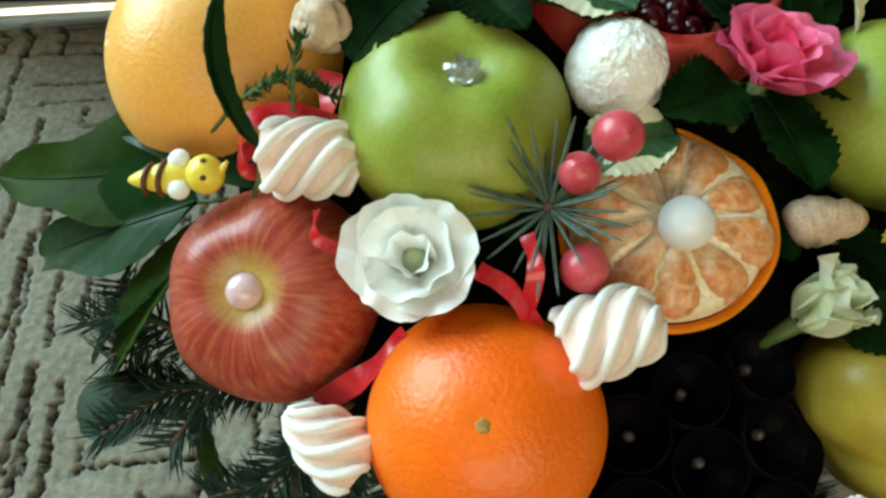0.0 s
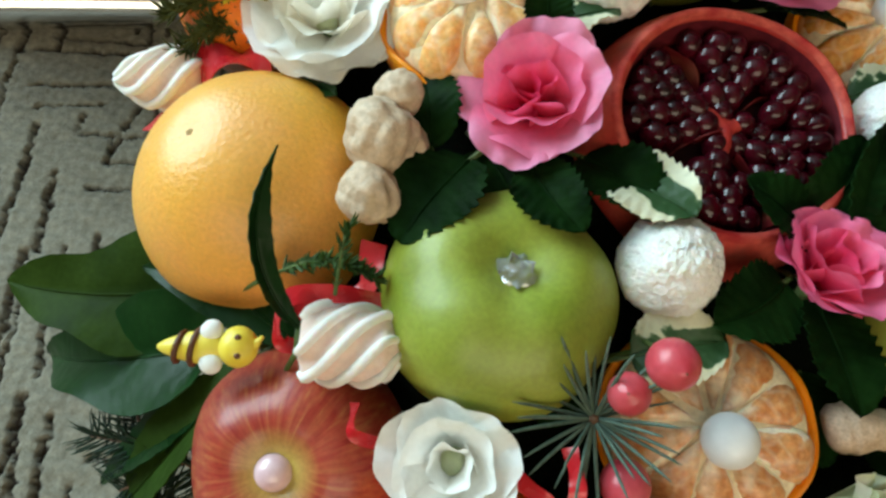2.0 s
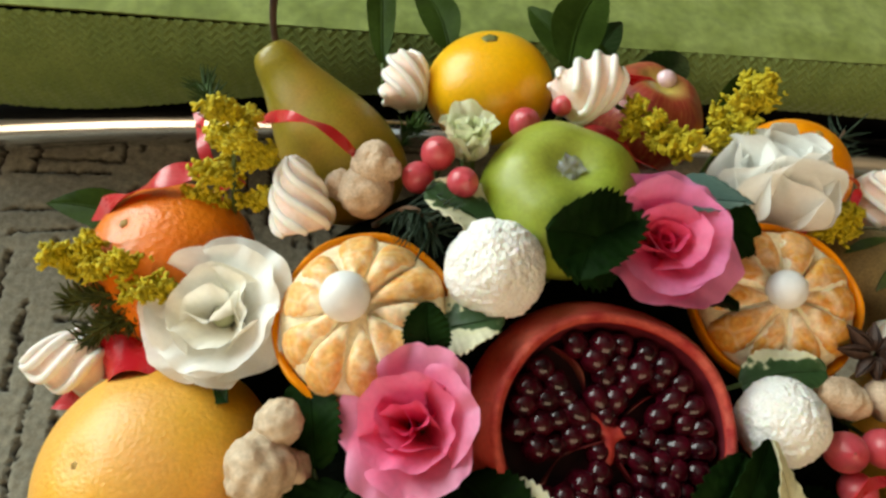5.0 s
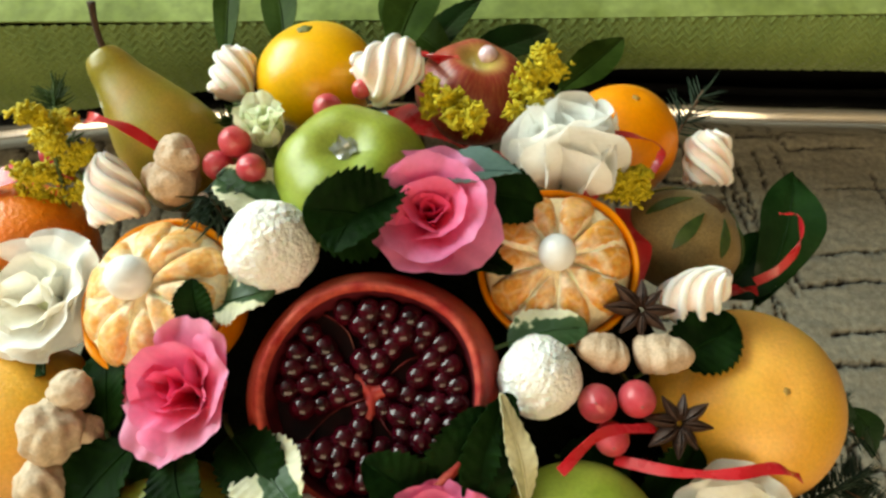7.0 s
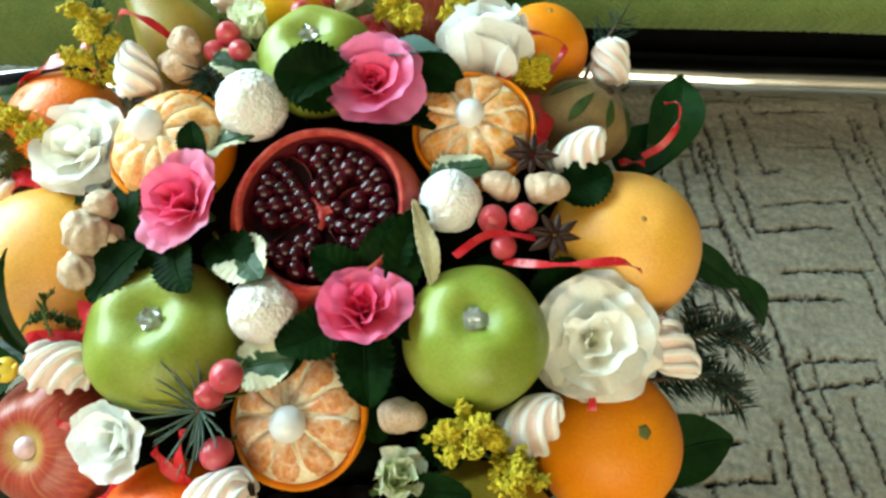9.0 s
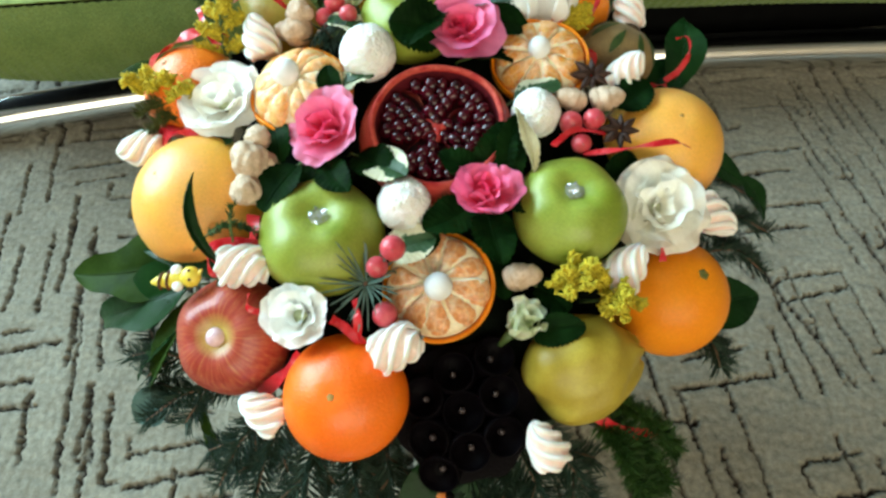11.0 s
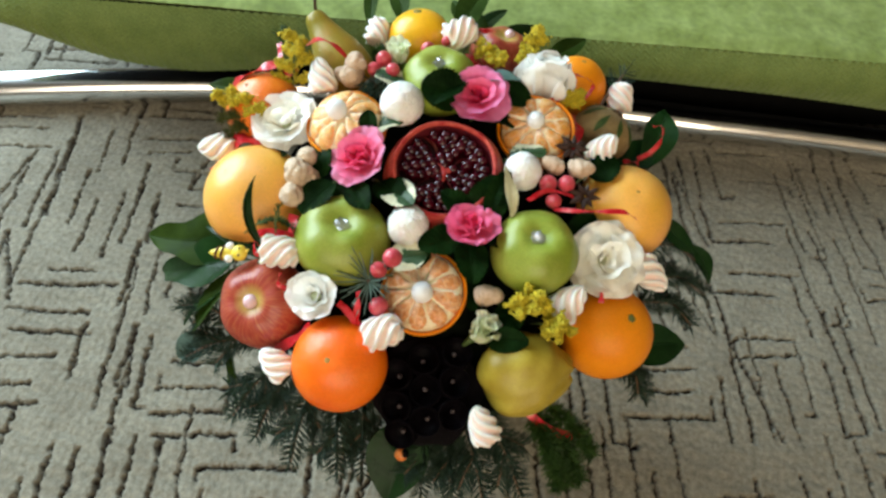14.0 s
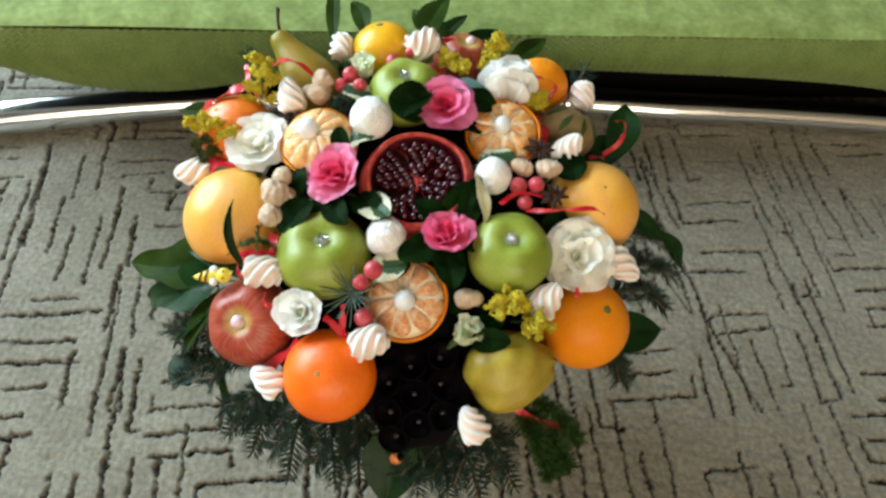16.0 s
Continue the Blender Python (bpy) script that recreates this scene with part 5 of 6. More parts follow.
def flower(name, words, category, group, place, axis, spin, rings, calyx=True, scale=1.0, wild=1.0):
    """wild: how unevenly the petals stand. rings: (count, length, width, lean0, lean1, curl, ruffle, material, scallop)."""
    f = thing(name, words, category, group, m=upright(place, axis, spin, scale))
    turn, seed = 0.0, int(abs(place[0]) * 1e4 + place[1] * 1e3)
    for count, length, width, lean0, lean1, curl, ruffle, material, scallop in rings:
        for k in range(count):
            seed += 1
            g = np.random.default_rng(seed)
            me = as_mesh("petal", *petal_piece(length * g.uniform(0.92, 1.08), width * g.uniform(0.92, 1.08), lean0 + g.normal(0, 4) * wild, lean1 + g.normal(0, 6) * wild, curl, ruffle, seed, scallop=scallop))
            me.materials.append(material)
            p = part("petal", me, material, f)
            p.matrix_basis = Matrix.Rotation(turn + 2 * math.pi * k / count + g.normal(0, 0.14 * wild), 4, "Z")
        turn += 2 * math.pi * 0.382 + 0.3
    if name == "lisianthus":
        part("heart", orb(lambda x, y, z: np.stack([0.0042 * x, 0.0042 * y, 0.0060 + 0.0040 * z], -1), 16, 10), PETAL_GREENISH, f, "pale green middle")
    if calyx:
        part("stem", pipe([(0, 0, 0.002), (0, 0.001, -0.010), (0.001, 0, -0.030)], [0.0035, 0.0022, 0.0018], 8), STEM, f)
    return f


def cup_rings(r, outer, inner, ruffle):
    """A tall, half-closed cup of broad overlapping petals with folded lips."""
    return [(2, r * 0.80, r * 0.95, 1, 4, 1.5, ruffle * 0.7, inner, 0), (3, r * 0.93, r * 1.30, 4, 11, 1.2, ruffle, inner, 0.005),
            (4, r * 1.00, r * 1.50, 9, 22, 1.0, ruffle * 1.2, outer, 0.005), (4, r * 0.94, r * 1.50, 14, 32, 0.8, ruffle * 1.4, outer, 0.005)]


def whorl_rings(r, outer, inner, ruffle):
    """A cup seen from above: waved lips round a deep hollow."""
    return [(3, r * 0.92, r * 1.10, 14, 20, 1.4, ruffle * 0.8, inner, 0.008), (4, r * 1.08, r * 1.45, 24, 44, 1.0, ruffle, inner, 0.010),
            (5, r * 1.15, r * 1.50, 40, 74, 0.6, ruffle * 1.4, outer, 0.012)]


def loose_rings(r, outer, inner, ruffle, lip=95, fringe=0.010):
    """A full flower of broad, softly waved petals that wrap round one another."""
    return [(2, r * 0.86, r * 1.20, 6, 18, 1.4, ruffle * 0.8, inner, 0.004), (3, r * 0.98, r * 1.60, 20, 46, 1.0, ruffle, inner, 0.005),
            (4, r * 1.10, r * 1.80, 42, 0.80 * lip, 0.6, ruffle * 1.1, outer, fringe), (5, r * 1.16, r * 1.80, 60, lip, 0.35, ruffle * 1.2, outer, fringe)]


def begonia_rings(r, outer, inner, open_=1.0):
    """A rose-like flower: a rolled deep middle and broad smooth outer petals with finely toothed lips."""
    return [(3, r * 0.50, r * 0.70, 2, 8, 1.6, 0.0002, inner, 0.01), (3, r * 0.62, r * 0.98, 10, 26 * open_, 1.3, 0.0003, inner, 0.012), (3, r * 0.78, r * 1.25, 22 * open_, 46 * open_, 0.9, 0.0004, inner, 0.014),
            (4, r * 0.96, r * 1.50, 42 * open_, 66 * open_, 0.6, 0.0006, outer, 0.014), (4, r * 1.12, r * 1.65, 62 * open_, 86 * open_, 0.4, 0.0008, outer, 0.014)]


def bowl_rings(r, outer, inner):
    """A half-open flower: few broad petals that stand round a folded middle."""
    return [(2, r * 0.72, r * 0.85, 2, 10, 1.4, 0.0005, inner, 0.008), (3, r * 0.86, r * 1.15, 12, 30, 1.0, 0.0007, inner, 0.012), (3, r * 1.00, r * 1.40, 26, 52, 0.7, 0.0009, outer, 0.014),
            (5, r * 1.12, r * 1.45, 46, 76, 0.45, 0.0010, outer, 0.014)]


flower("lisianthus", "open white lisianthus with ruffled petals", "flower", "white flowers", (0.0265, 0.1555, 0.3145), (-0.12, -0.46, 0.88), 20, whorl_rings(0.0206, PETAL_WHITE, PETAL_WHITE, 0.0007), wild=1.0)
flower("lisianthus", "large open white lisianthus beside a tangerine", "flower", "white flowers", (-0.053, 0.284, 0.345), (-0.14, -0.26, 0.95), 50, loose_rings(0.0250, PETAL_WHITE, PETAL_CREAM, 0.0013, 86, 0.006), wild=1.2)
flower("lisianthus", "white cup-shaped lisianthus beside an orange", "flower", "white flowers", (0.142, 0.384, 0.360), (-0.05, 0.30, 0.95), 10, cup_rings(0.0385, PETAL_WHITE, PETAL_WHITE, 0.0010))
flower("lisianthus", "drooping cream-white lisianthus between grapefruit and orange", "flower", "white flowers", (0.226, 0.256, 0.324), (0.12, -0.42, 0.90), 80, loose_rings(0.0275, PETAL_CREAM, PETAL_CREAM, 0.0018, 92, 0.006), wild=1.4)
flower("begonia", "pink begonia with a rose-like middle", "flower", "pink begonias", (0.024, 0.258, 0.358), (-0.22, -0.30, 0.93), 15, bowl_rings(0.0245, PETAL_PINK, PETAL_DEEP), wild=1.8)
flower("begonia", "deep pink begonia with a rose-like middle", "flower", "pink begonias", (0.093, 0.340, 0.379), (0.04, -0.28, 0.96), 65, begonia_rings(0.0255, PETAL_LILAC, PETAL_DEEP))
flower("begonia", "half-open pink begonia above dark leaves", "flower", "pink begonias", (0.121, 0.227, 0.348), (0.05, 0.06, 1.0), 35, bowl_rings(0.0225, PETAL_DEEP, PETAL_DEEP), wild=1.8)
bud_rings = lambda r: [(3, r * 0.8, r * 0.7, 2, 6, 1.5, 0.0006, PETAL_GREENISH, 0), (4, r, r * 0.95, 8, 22, 1.2, 0.0009, PETAL_GREENISH, 0), (4, r * 1.05, r, 18, 48, 1.0, 0.0014, PETAL_GREENISH, 0)]
flower("lisianthus_bud", "half-closed greenish white lisianthus bud", "flower bud", "pale buds", (0.147, 0.168, 0.304), (0.35, 0.15, 0.75), 0, bud_rings(0.0225))
flower("lisianthus_bud", "half-closed greenish white bud behind coral berries", "flower bud", "pale buds", (0.017, 0.362, 0.377), (-0.1, 0.1, 1.0), 30, bud_rings(0.0195))


# ---- leaves ----
def leaf_piece(length, width, serrate=0.0, fold=0.25, arch=0.2, roundness=0.75, seed=0, ripple_by=0.0, nu=13, nv=0, bend=0.0, lobed=False):
    g = np.random.default_rng(seed)
    ph = g.uniform(0, 6.28, 2)
    nv = nv or (56 if serrate else 28)
    def shape(u, v):
        s = 2 * u - 1
        prof = np.sin(np.pi * np.clip(v, 0, 1) ** roundness) ** (0.85 if serrate < 0.1 else 0.50)
        if lobed:                                        # broad shoulders, a waist and a drawn-out tip
            prof = np.sin(np.pi * np.clip(v, 0, 1) ** 0.52) ** 0.75 * (1 - 0.22 * np.exp(-(((v - 0.56) / 0.16) ** 2)))
        teeth = 1 + serrate * np.abs(s) ** 4 * (0.5 - ((v * 11 + 0.2 * ph[0]) % 1))
        w = 0.5 * width * (prof * teeth + 0.02)
        y = length * v
        z = fold * np.abs(s) * w + arch * length * (v - v * v) * 2 * 0.5 - 0.10 * arch * length * v * v
        z = z + ripple_by * np.abs(s) ** 1.5 * np.sin(9 * v + ph[0] + 2 * np.sign(s)) - 0.0004 * np.exp(-((s / 0.10) ** 2)) + 0.00035 * np.cos((v * 9 - np.abs(s) * 1.6) * 2 * np.pi) * np.abs(s)
        return np.stack([s * w + bend * length * 4 * v * (1 - v), y, z], -1)
    return thick(sheet(shape, nu, nv), 0.00035)


def leaf(place, tip, width, kind, words, up=None, serrate=0.0, arch=0.15, fold=0.25, roundness=0.75, seed=0, wave=0.0006, group="leaves in the bouquet", bend=None, lobed=False):
    a, b = Vector(place), Vector(tip)
    y = (b - a).normalized()
    n = Vector(up) if up else outward(((a + b) / 2))
    z = (n - y * n.dot(y)).normalized()
    m = Matrix((y.cross(z), y, z)).transposed().to_4x4()
    ob = thing("leaf", words, "leaf", group, m=Matrix.Translation(a) @ m)
    long = (b - a).length
    bend = 0.07 * math.sin(2.3 * seed + 1) if bend is None else bend
    part("blade", leaf_piece(long, width, serrate, fold, arch, roundness, seed, wave, bend=bend, lobed=lobed), kind, ob)
    arc = lambda v: arch * long * (v - v * v) - 0.10 * arch * long * v * v
    part("midrib", pipe([(bend * long * 4 * v * (1 - v), long * v, arc(v)) for v in np.linspace(0.0, 0.9, 10)], np.linspace(0.0006, 0.0002, 10), 6), kind, ob)
    part("leaf_stalk", pipe([(0, 0.001, 0), (0, -0.008, -0.003), (0, -0.016, -0.010)], 0.0009, 6), STEM, ob)
    return ob


DARK, GLOSS, MID, TWO = "dark green serrated begonia leaf", "glossy dark green leaf at the bouquet's edge", "plain mid-green leaf at the bouquet's edge", "cream and green variegated leaf"
OUTER = [
    ((-0.030, 0.180, 0.306), (-0.094, 0.197, 0.298), 0.018, GLOSS, LEAF_GLOSSY, 0.2),
    ((0.112, 0.112, 0.246), (0.117, 0.058, 0.204), 0.048, GLOSS, LEAF_GLOSSY, 0.12), ((0.268, 0.220, 0.262), (0.323, 0.256, 0.244), 0.036, "dark green leaf with a pale edge", LEAF_GLOSSY, 0.1),
    ((0.272, 0.352, 0.290), (0.320, 0.350, 0.258), 0.019, GLOSS, LEAF_GLOSSY, 0.3), ((0.314, 0.354, 0.262), (0.347, 0.346, 0.222), 0.016, GLOSS, LEAF_GLOSSY, 0.2),
    ((-0.034, 0.425, 0.356), (-0.055, 0.500, 0.374), 0.018, MID, LEAF_MID, 0.1), ((-0.004, 0.432, 0.366), (-0.036, 0.490, 0.358), 0.024, MID, LEAF_MID, 0.2),
    ((0.076, 0.455, 0.356), (0.026, 0.500, 0.354), 0.030, MID, LEAF_MID, 0.2), ((0.084, 0.459, 0.354), (0.122, 0.515, 0.335), 0.026, GLOSS, LEAF_GLOSSY, 0.25),
    ((0.134, 0.462, 0.340), (0.165, 0.520, 0.335), 0.026, MID, LEAF_MID, 0.2), ((0.052, 0.440, 0.366), (0.062, 0.508, 0.372), 0.034, MID, LEAF_MID, 0.1),
    ((-0.104, 0.320, 0.332), (-0.152, 0.322, 0.330), 0.017, MID, LEAF_MID, 0.15), ((0.060, 0.450, 0.350), (0.080, 0.520, 0.345), 0.022, GLOSS, LEAF_GLOSSY, 0.2)]
for k, (a, b, w, words, kind, arch) in enumerate(OUTER):
    leaf(a, b, w * (0.78 if a[1] > 0.42 else 1), kind, words, arch=arch, seed=k, roundness=0.8, up=(0.1 * math.sin(k), -0.35, 1), group="outer leaves")
LOBED = "mid-green ivy-like leaf with a drawn-out tip"
leaf((-0.078, 0.203, 0.280), (-0.154, 0.192, 0.265), 0.048, LEAF_MID, LOBED, seed=42, arch=0.16, up=(-0.05, -0.30, 1), group="outer leaves", bend=-0.06, lobed=True, wave=0.002)
leaf((-0.058, 0.180, 0.290), (-0.144, 0.179, 0.230), 0.042, LEAF_GLOSSY, "glossy blue-black ivy-like leaf under a sugar bee", seed=43, arch=0.30, up=(-0.35, -0.35, 1), group="outer leaves", bend=-0.05, lobed=True, wave=0.0025, fold=0.35)
leaf((-0.046, 0.176, 0.294), (-0.086, 0.128, 0.236), 0.029, LEAF_MID, LOBED, seed=44, arch=0.30, up=(-0.7, -0.15, 0.8), group="outer leaves", bend=-0.10, fold=0.3, roundness=0.85)
leaf((-0.050, 0.172, 0.286), (-0.098, 0.136, 0.232), 0.022, LEAF_GLOSSY, GLOSS, seed=45, arch=0.25, up=(-0.7, -0.1, 0.7), group="outer leaves", bend=-0.05)
leaf((0.244, 0.370, 0.316), (0.2530, 0.4335, 0.343), 0.031, LEAF_GLOSSY, "mid-green leaf with a pointed tip beside a kiwi", seed=46, arch=0.12, up=(0.05, -0.70, 0.75), group="outer leaves", bend=0.05, roundness=1.3, wave=0.003)
leaf((0.228, 0.372, 0.314), (0.246, 0.408, 0.326), 0.030, LEAF_GLOSSY, GLOSS, seed=47, arch=0.15, up=(-0.3, -0.70, 0.75), group="outer leaves")
leaf((-0.073, 0.131, 0.240), (-0.091, 0.111, 0.221), 0.026, LEAF_BLUE, "rounded blue-green eucalyptus leaf", seed=40, roundness=0.95, up=(0, -0.5, 1))
leaf((-0.050, 0.128, 0.236), (-0.025, 0.086, 0.222), 0.011, LEAF_MID, "narrow curled green leaf hanging among fir twigs", seed=41, arch=0.30, up=(-0.6, -0.2, 0.7), bend=-0.16, fold=0.5)

INNER = [
    ((-0.005, 0.238, 0.350), (-0.017, 0.266, 0.357), 0.022), ((0.008, 0.235, 0.354), (-0.006, 0.203, 0.347), 0.028), ((0.010, 0.244, 0.350), (0.027, 0.217, 0.352), 0.022),
    ((0.026, 0.236, 0.358), (0.044, 0.213, 0.362), 0.020), ((0.042, 0.246, 0.356), (0.067, 0.226, 0.362), 0.024), ((0.120, 0.240, 0.352), (0.092, 0.246, 0.366), 0.021),
    ((0.117, 0.243, 0.352), (0.129, 0.272, 0.371), 0.024), ((0.113, 0.226, 0.346), (0.089, 0.202, 0.350), 0.024), ((0.123, 0.224, 0.345), (0.136, 0.189, 0.343), 0.025),
    ((0.130, 0.237, 0.347), (0.153, 0.224, 0.350), 0.019), ((0.135, 0.241, 0.352), (0.136, 0.278, 0.374), 0.019), ((0.076, 0.349, 0.388), (0.064, 0.309, 0.392), 0.030),
    ((0.100, 0.334, 0.366), (0.128, 0.328, 0.372), 0.023), ((0.023, 0.277, 0.374), (0.017, 0.289, 0.386), 0.015), ((0.197, 0.317, 0.352), (0.219, 0.334, 0.360), 0.025),
    ((0.158, 0.166, 0.308), (0.187, 0.170, 0.318), 0.019), ((0.078, 0.200, 0.330), (0.098, 0.206, 0.338), 0.020),
    ((0.132, 0.212, 0.320), (0.140, 0.182, 0.318), 0.022), ((0.160, 0.272, 0.336), (0.188, 0.262, 0.338), 0.024), ((0.196, 0.262, 0.334), (0.212, 0.288, 0.340), 0.024),
    ((0.060, 0.196, 0.318), (0.050, 0.172, 0.316), 0.020), ((0.158, 0.196, 0.314), (0.178, 0.182, 0.312), 0.022), ((0.112, 0.312, 0.350), (0.124, 0.288, 0.350), 0.022), ((0.044, 0.276, 0.346), (0.040, 0.300, 0.352), 0.020)]
for k, (a, b, w) in enumerate(INNER):
    leaf(a, b, w, LEAF_DARK, DARK, serrate=0.17, arch=0.22, roundness=0.86, seed=60 + k, wave=0.0011 if w > 0.0215 else 0.0004, group="begonia leaves")
leaf((0.081, 0.331, 0.385), (0.050, 0.320, 0.398), 0.034, LEAF_DARK, "broad dark green serrated begonia leaf against an apple", serrate=0.15, arch=0.15, roundness=0.86, seed=79, wave=0.0012, up=(-0.10, -0.60, 0.8), group="begonia leaves")
leaf((0.100, 0.352, 0.380), (0.136, 0.358, 0.376), 0.026, LEAF_DARK, DARK, serrate=0.12, arch=0.2, roundness=0.86, seed=78, up=(0.0, -0.3, 1), group="begonia leaves")
leaf((0.090, 0.356, 0.386), (0.124, 0.360, 0.394), 0.026, LEAF_BLUE, "grey-green leaf behind a begonia", seed=80, arch=0.2)
leaf((-0.068, 0.268, 0.330), (-0.042, 0.254, 0.346), 0.026, LEAF_GLOSSY, "glossy dark green leaf under a white flower", seed=81)
leaf((-0.028, 0.176, 0.328), (-0.046, 0.212, 0.364), 0.0085, LEAF_GLOSSY, "narrow glossy leaf curved over a grapefruit", seed=82, arch=-0.20, up=(0.9, -0.3, 0.5), fold=0.5, bend=-0.17)
for k, (a, b, w, kind, words) in enumerate([((0.053, 0.244, 0.356), (0.075, 0.226, 0.366), 0.025, LEAF_TWO, TWO), ((0.150, 0.246, 0.356), (0.133, 0.274, 0.382), 0.009, LEAF_CREAM, "curled cream-edged leaf beside a sweet"),
                                          ((0.046, 0.330, 0.374), (0.006, 0.336, 0.384), 0.032, LEAF_TWO, TWO), ((0.022, 0.290, 0.368), (0.043, 0.297, 0.377), 0.026, LEAF_TWO, TWO),
                                          ((0.132, 0.302, 0.362), (0.160, 0.312, 0.370), 0.018, LEAF_TWO, TWO), ((0.070, 0.193, 0.334), (0.096, 0.202, 0.342), 0.024, LEAF_TWO, TWO)]):
    leaf(a, b, w, kind, words, serrate=0.12, arch=0.25, roundness=0.85, seed=90 + k, wave=0.0016, group="variegated leaves")


# ---- ribbons ----
def ribbon(points, width, words="curled red satin ribbon in the bouquet", turn=0.0):
    line = smooth_line(points, 10 * len(points))
    t = np.gradient(line, axis=0)
    t /= np.linalg.norm(t, axis=1, keepdims=True)
    rows = []
    for i, p in enumerate(line):
        n = np.array(outward(p)) * math.cos(turn + 0.5 * math.sin(0.25 * i)) + np.cross(t[i], np.array(outward(p))) * math.sin(turn + 0.5 * math.sin(0.25 * i))
        side = np.cross(t[i], n)
        side /= np.linalg.norm(side)
        rows.append([p - side * width / 2, p, p + side * width / 2])
    v = np.array(rows).reshape(-1, 3)
    f = [(3 * i + j, 3 * i + j + 1, 3 * i + j + 4, 3 * i + j + 3) for i in range(len(line) - 1) for j in range(2)]
    thing("ribbon", words, "ribbon", "red ribbons", piece=thick((v, f), 0.0003), material=RIBBON)


for k, (pts, w) in enumerate([
    ([(0.000, 0.192, 0.330), (-0.018, 0.186, 0.338), (-0.034, 0.182, 0.333), (-0.034, 0.174, 0.322), (-0.026, 0.176, 0.316)], 0.0055),
    ([(-0.006, 0.160, 0.325), (-0.004, 0.152, 0.322), (0.008, 0.154, 0.314)], 0.004), ([(0.002, 0.120, 0.276), (0.016, 0.126, 0.292), (0.028, 0.136, 0.304)], 0.008),
    ([(0.044, 0.152, 0.322), (0.054, 0.146, 0.324), (0.064, 0.143, 0.312)], 0.0055), ([(0.056, 0.162, 0.330), (0.060, 0.150, 0.329), (0.060, 0.144, 0.315)], 0.005),
    ([(-0.097, 0.364, 0.362), (-0.087, 0.346, 0.360), (-0.074, 0.334, 0.354)], 0.005), ([(-0.066, 0.336, 0.362), (-0.080, 0.330, 0.369), (-0.094, 0.322, 0.367), (-0.108, 0.314, 0.358), (-0.122, 0.316, 0.344)], 0.0095),
    ([(-0.065, 0.357, 0.376), (-0.048, 0.345, 0.394), (-0.034, 0.345, 0.392), (-0.020, 0.346, 0.378)], 0.005), ([(0.190, 0.283, 0.360), (0.170, 0.273, 0.370), (0.157, 0.256, 0.372)], 0.0038),
    ([(0.178, 0.270, 0.354), (0.196, 0.268, 0.362), (0.214, 0.270, 0.367), (0.230, 0.276, 0.366), (0.240, 0.276, 0.362)], 0.0042),
    ([(0.172, 0.384, 0.352), (0.181, 0.360, 0.356), (0.174, 0.333, 0.352)], 0.009), ([(0.226, 0.366, 0.330), (0.232, 0.368, 0.331), (0.240, 0.370, 0.329)], 0.005),
    ([(0.244, 0.404, 0.345), (0.251, 0.402, 0.348), (0.253, 0.390, 0.345), (0.247, 0.379, 0.337), (0.238, 0.373, 0.331)], 0.0042), ([(0.150, 0.404, 0.374), (0.168, 0.402, 0.380), (0.182, 0.404, 0.372), (0.176, 0.386, 0.366)], 0.0038),
    ([(0.156, 0.392, 0.374), (0.156, 0.378, 0.374), (0.150, 0.366, 0.366)], 0.007), ([(0.060, 0.446, 0.366), (0.074, 0.420, 0.386), (0.086, 0.424, 0.386)], 0.007),
    ([(0.062, 0.404, 0.368), (0.082, 0.388, 0.374), (0.118, 0.386, 0.364)], 0.012), ([(-0.102, 0.262, 0.322), (-0.086, 0.262, 0.339), (-0.070, 0.268, 0.342)], 0.019),
    ([(-0.114, 0.250, 0.308), (-0.100, 0.252, 0.318), (-0.088, 0.258, 0.326)], 0.008), ([(0.074, 0.236, 0.338), (0.092, 0.236, 0.338), (0.112, 0.240, 0.334)], 0.008),
    ([(-0.047, 0.188, 0.306), (-0.015, 0.191, 0.328), (-0.014, 0.206, 0.338)], 0.008), ([(0.254, 0.350, 0.320), (0.266, 0.346, 0.310), (0.276, 0.340, 0.298)], 0.006),
    ([(0.204, 0.144, 0.256), (0.224, 0.140, 0.246), (0.248, 0.146, 0.236)], 0.007), ([(0.229, 0.236, 0.326), (0.231, 0.229, 0.325), (0.233, 0.222, 0.318)], 0.005)]):
    ribbon(pts, w, turn=0.3 * math.sin(2 * k))


# ---- goldenrod, fir and other sprigs ----
def blossom(r, seed):
    """A tiny tufted floret."""
    g = np.random.default_rng(seed)
    out = []
    for k in range(4):
        d = Vector(g.normal(size=3)).normalized()
        v, f = orb(lambda x, y, z: np.stack([0.45 * r * x, 0.45 * r * y, r * z], -1), 4, 3)
        out.append(moved((v, f), Matrix.Translation(d * 0.5 * r) @ d.to_track_quat("Z", "Y").to_matrix().to_4x4()))
    return joined(out)


FLORETS = [blossom(0.0016, s) for s in range(5)]


